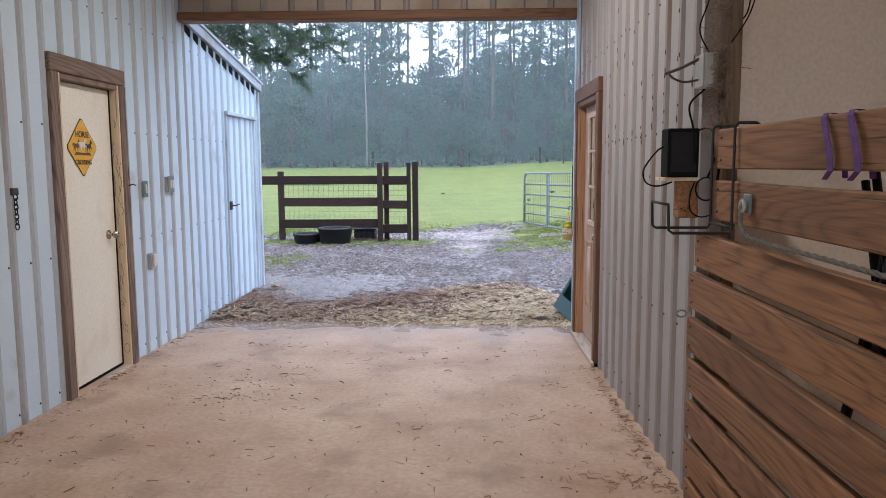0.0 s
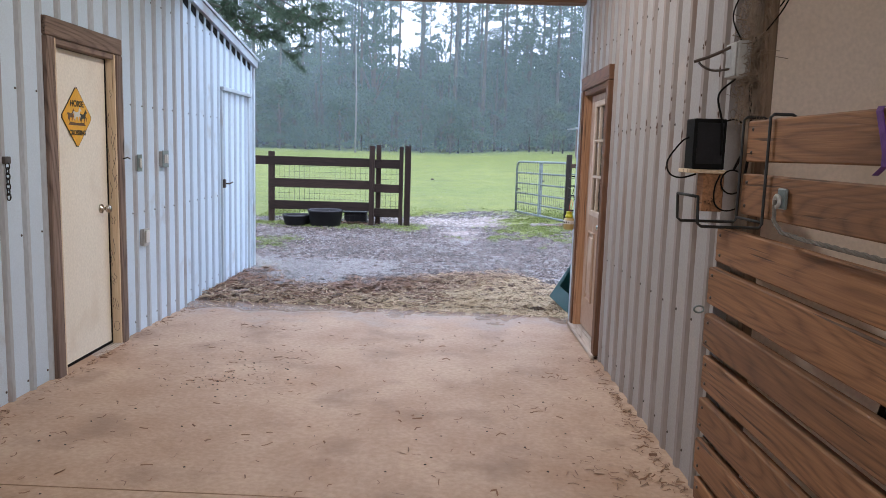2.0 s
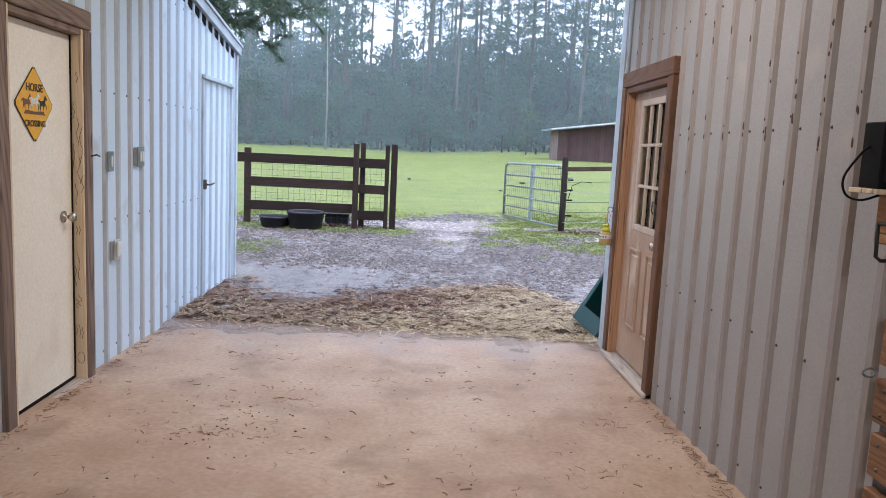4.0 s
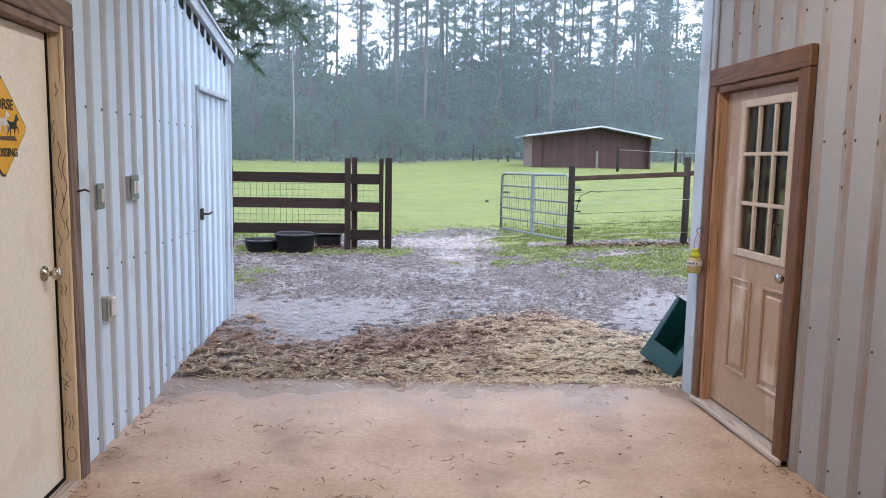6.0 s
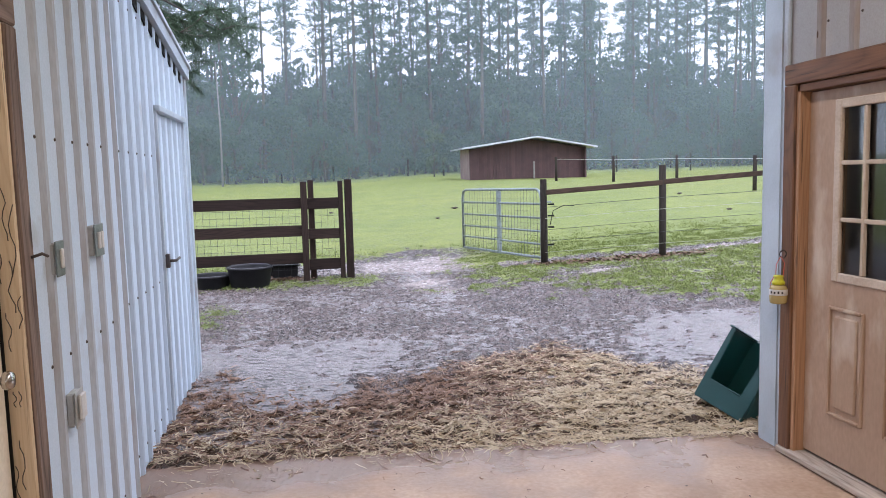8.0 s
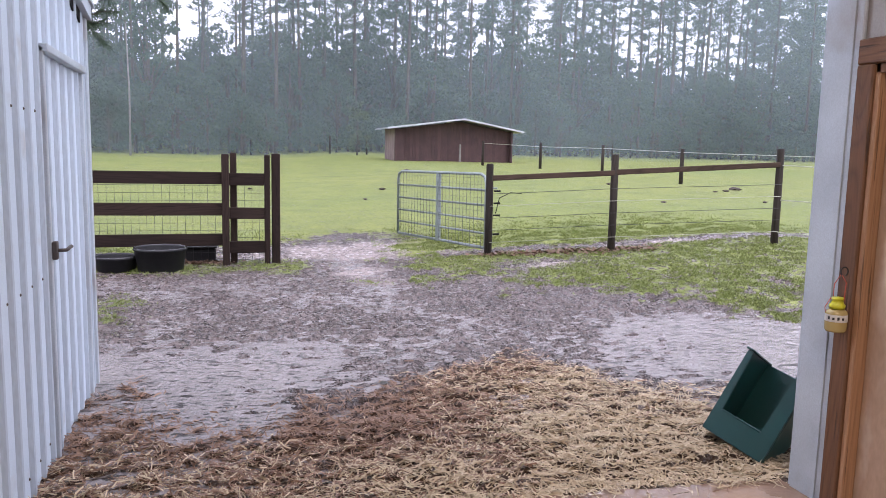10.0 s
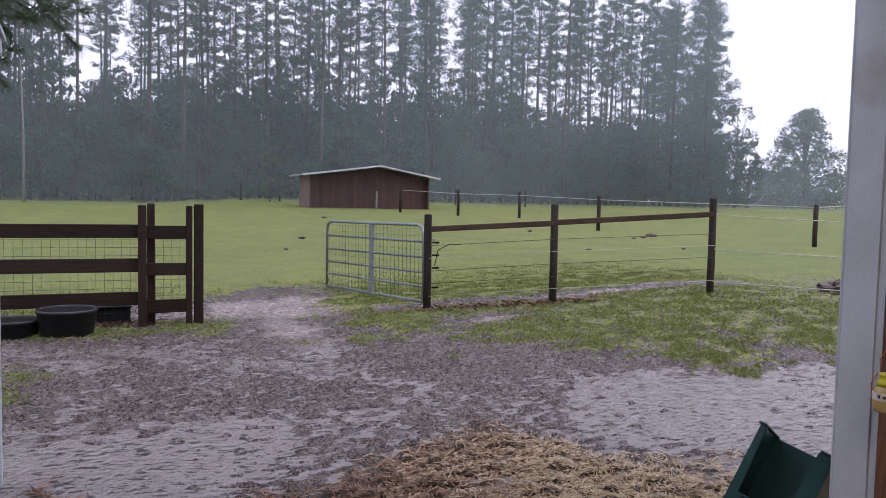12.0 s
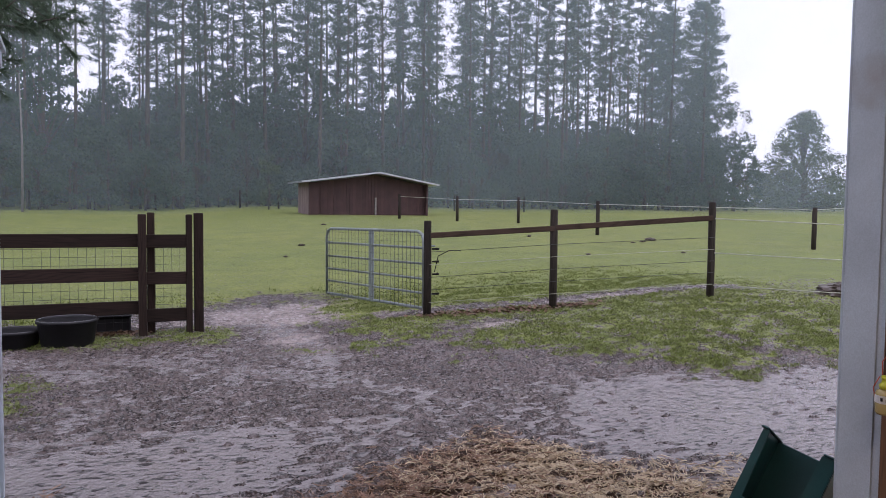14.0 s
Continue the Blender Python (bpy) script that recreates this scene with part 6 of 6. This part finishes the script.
# turf
v, f = [], []
count = 0
while count < 110000:
    y = 9.0 + 15.0 * rng.uniform() ** 1.9
    x = rng.uniform(-4.2, 9.5)
    if x < WEST + 0.1 and y < 9.3:
        continue
    g = grassiness(x, y)
    if g < (0.2 if rng.uniform() < 0.12 else 0.38) or rng.uniform() > g ** 1.5 * (0.65 + 1.4 * n2(x * 0.7, y, 5.0, 1.3)) * smooth(19, 13.5, y) * smooth(9.5, 6.0, x):
        continue
    z = height(x, y) - 0.004
    h = rng.uniform(0.012, 0.042) * (0.6 + 0.5 * g)
    a, lean_a = rng.uniform(0, 2 * math.pi), rng.uniform(0, 2 * math.pi)
    w = 0.003 + 0.0004 * y
    d = np.array((math.cos(a), math.sin(a), 0)) * w
    tip = np.array((x + math.cos(lean_a) * h * 0.8, y + math.sin(lean_a) * h * 0.8, z + h))
    i = len(v)
    v += [np.array((x, y, z)) - d, np.array((x, y, z)) + d, tip]
    f.append((i, i + 1, i + 2))
    count += 1
tagged(new("grass", raw_mesh("grass", v, f, M_grass)), "short wet green grass thinning into the mud", "grass", kind="stuff")

# fallen leaves along the rail fence
M_dead_leaf = leaf_material("dead_leaves", (0.18, 0.095, 0.05), (0.09, 0.05, 0.03), 0.6, 0.0)
pts = []
for _ in range(1500):
    t = rng.uniform(0, 1)
    x, y = (2.0 + 2.6 * t, 14.2 - 0.55 * t) if rng.uniform() < 0.6 else (-3.2 + 1.6 * t, 14.75)
    x, y = x + rng.normal(0, 0.12), y + rng.normal(0, 0.09)
    pts.append((x, y, height(x, y) + 0.01))
v, f = strips(rng, pts, 0.05, 0.016, 0.02, 0.3, 0.3)
tagged(new("dead_leaves", raw_mesh("dead_leaves", v, f, M_dead_leaf)), "brown fallen leaves along the fence foot", "leaves", kind="stuff")

# dung heap and scattered sods on the pasture
bm = bmesh.new()
bmesh.ops.create_icosphere(bm, subdivisions=4, radius=1)
for vt in bm.verts:
    k = 1 + 0.35 * noise.noise(vt.co * 2.2) + 0.2 * noise.noise(vt.co * 6)
    vt.co = Vector((vt.co.x * 0.42 * k, vt.co.y * 0.35 * k, vt.co.z * 0.15 * k))
solid("dung_heap", bm, M_clod, "low dark dung heap on the grass", "dung heap", m=pose(8.9, 12.9, land(8.9, 12.9) + 0.05))
sod = None
for x, y, s in ((15.1, 25.3, 1.0), (14.2, 24.6, 0.5), (13.5, 24.2, 0.35), (9.2, 20.5, 0.4), (3.2, 27, 0.5), (2.1, 24, 0.35), (-0.8, 29, 0.4), (6.2, 36, 0.6), (11.5, 27.5, 0.5), (12.4, 20.6, 0.35)):
    if sod is None:
        bm = bmesh.new()
        bmesh.ops.create_icosphere(bm, subdivisions=3, radius=1)
        for vt in bm.verts:
            k = 1 + 0.5 * noise.noise(vt.co * 2.5)
            vt.co = Vector((vt.co.x * 0.2 * k, vt.co.y * 0.14 * k, vt.co.z * 0.07 * k))
        sod = solid("dung_clod", bm, M_clod, "dark dung clod lying on the pasture", "dung", "clods on the pasture", m=pose(x, y, land(x, y) + 0.03))
    else:
        copy_thing(sod, pose(x, y, land(x, y) + 0.03, 0, 0, x * 50)).scale = (s, s, s)

# ---- near pine reaching over the lean-to ----
rng = np.random.default_rng(23)
near = thing("pine_tree", pose(-6.6, 15.6, -0.05), "near pine with long drooping needle tufts behind the lean-to", "tree")
bm = bmesh.new()
tube(bm, [(0, 0, -0.3), (0.05, 0, 3), (-0.1, 0.1, 7), (0, 0, 12)], 0, 12, radii=[0.24, 0.2, 0.15, 0.07])
part("trunk", bm, M_bark, near)
v, f = [], []
tufts = []
for root_z, tip, sag in ((5.2, (3.85, -0.5, 3.95), 0.35), (4.6, (3.1, 0.3, 3.45), 0.3), (4.9, (3.3, -0.8, 3.85), 0.3), (5.8, (3.6, 0.2, 4.4), 0.35), (5.4, (3.2, -0.2, 4.15), 0.3), (6.2, (3.3, -0.9, 5.0), 0.3), (5.6, (2.7, 0.9, 4.4), 0.3), (6.8, (2.9, 0.2, 5.6), 0.2), (4.2, (2.6, -0.3, 3.7), 0.2), (7.6, (3.0, -0.6, 6.6), 0.2), (5.0, (-2.5, 0.5, 4.5), 0.2), (6.0, (-2.0, -1.5, 5.5), 0.2), (8.5, (2.2, 0.3, 8.0), 0.2), (9.5, (1.6, -0.6, 9.4), 0.1), (9, (-1.6, 0.5, 9), 0.1)):
    a, c = Vector((0, 0, root_z)), Vector(tip)
    bm = bmesh.new()
    curve = [a.lerp(c, t) + Vector((0.08 * math.sin(7 * t + root_z), 0.1 * math.sin(5 * t), sag * math.sin(math.pi * t))) for t in np.linspace(0, 1, 9)]
    tube(bm, curve, 0, 6, radii=[0.055 * (1.1 - t) for t in np.linspace(0, 1, 9)])
    for k in range(3, 9):
        for side in (-1, 1, 1):
            base = curve[k]
            out = base + Vector((rng.uniform(0.15, 0.5), side * rng.uniform(0.2, 0.6), rng.uniform(-0.35, 0.25)))
            mid = base.lerp(out, 0.5) + Vector((0, 0, rng.uniform(-0.05, 0.08)))
            tube(bm, [base, mid, out], 0, 4, radii=[0.012, 0.009, 0.005], cap=False)
            tufts += [(out, (out - mid).normalized()), (mid, (mid - base).normalized())]
    tufts.append((curve[-1], (curve[-1] - curve[-2]).normalized()))
    part("branch", bm, M_bark, near)
for p, d in tufts:
    for _ in range(75):
        n_dir = Vector(rng.normal(size=3)) * 0.75 + d * 0.8
        n_dir.normalize()
        q = p + d * rng.uniform(-0.12, 0.1)
        L = rng.uniform(0.14, 0.26)
        w = n_dir.cross(Vector(rng.normal(size=3))).normalized() * 0.0055
        e = q + n_dir * L + Vector((0, 0, -0.25 * L))
        i = len(v)
        v += [q - w, q + w, e]
        f.append((i, i + 1, i + 2))
part("needles", raw_mesh("needles", v, f, M_near_needle), None, near, "long grey-green needle tufts")
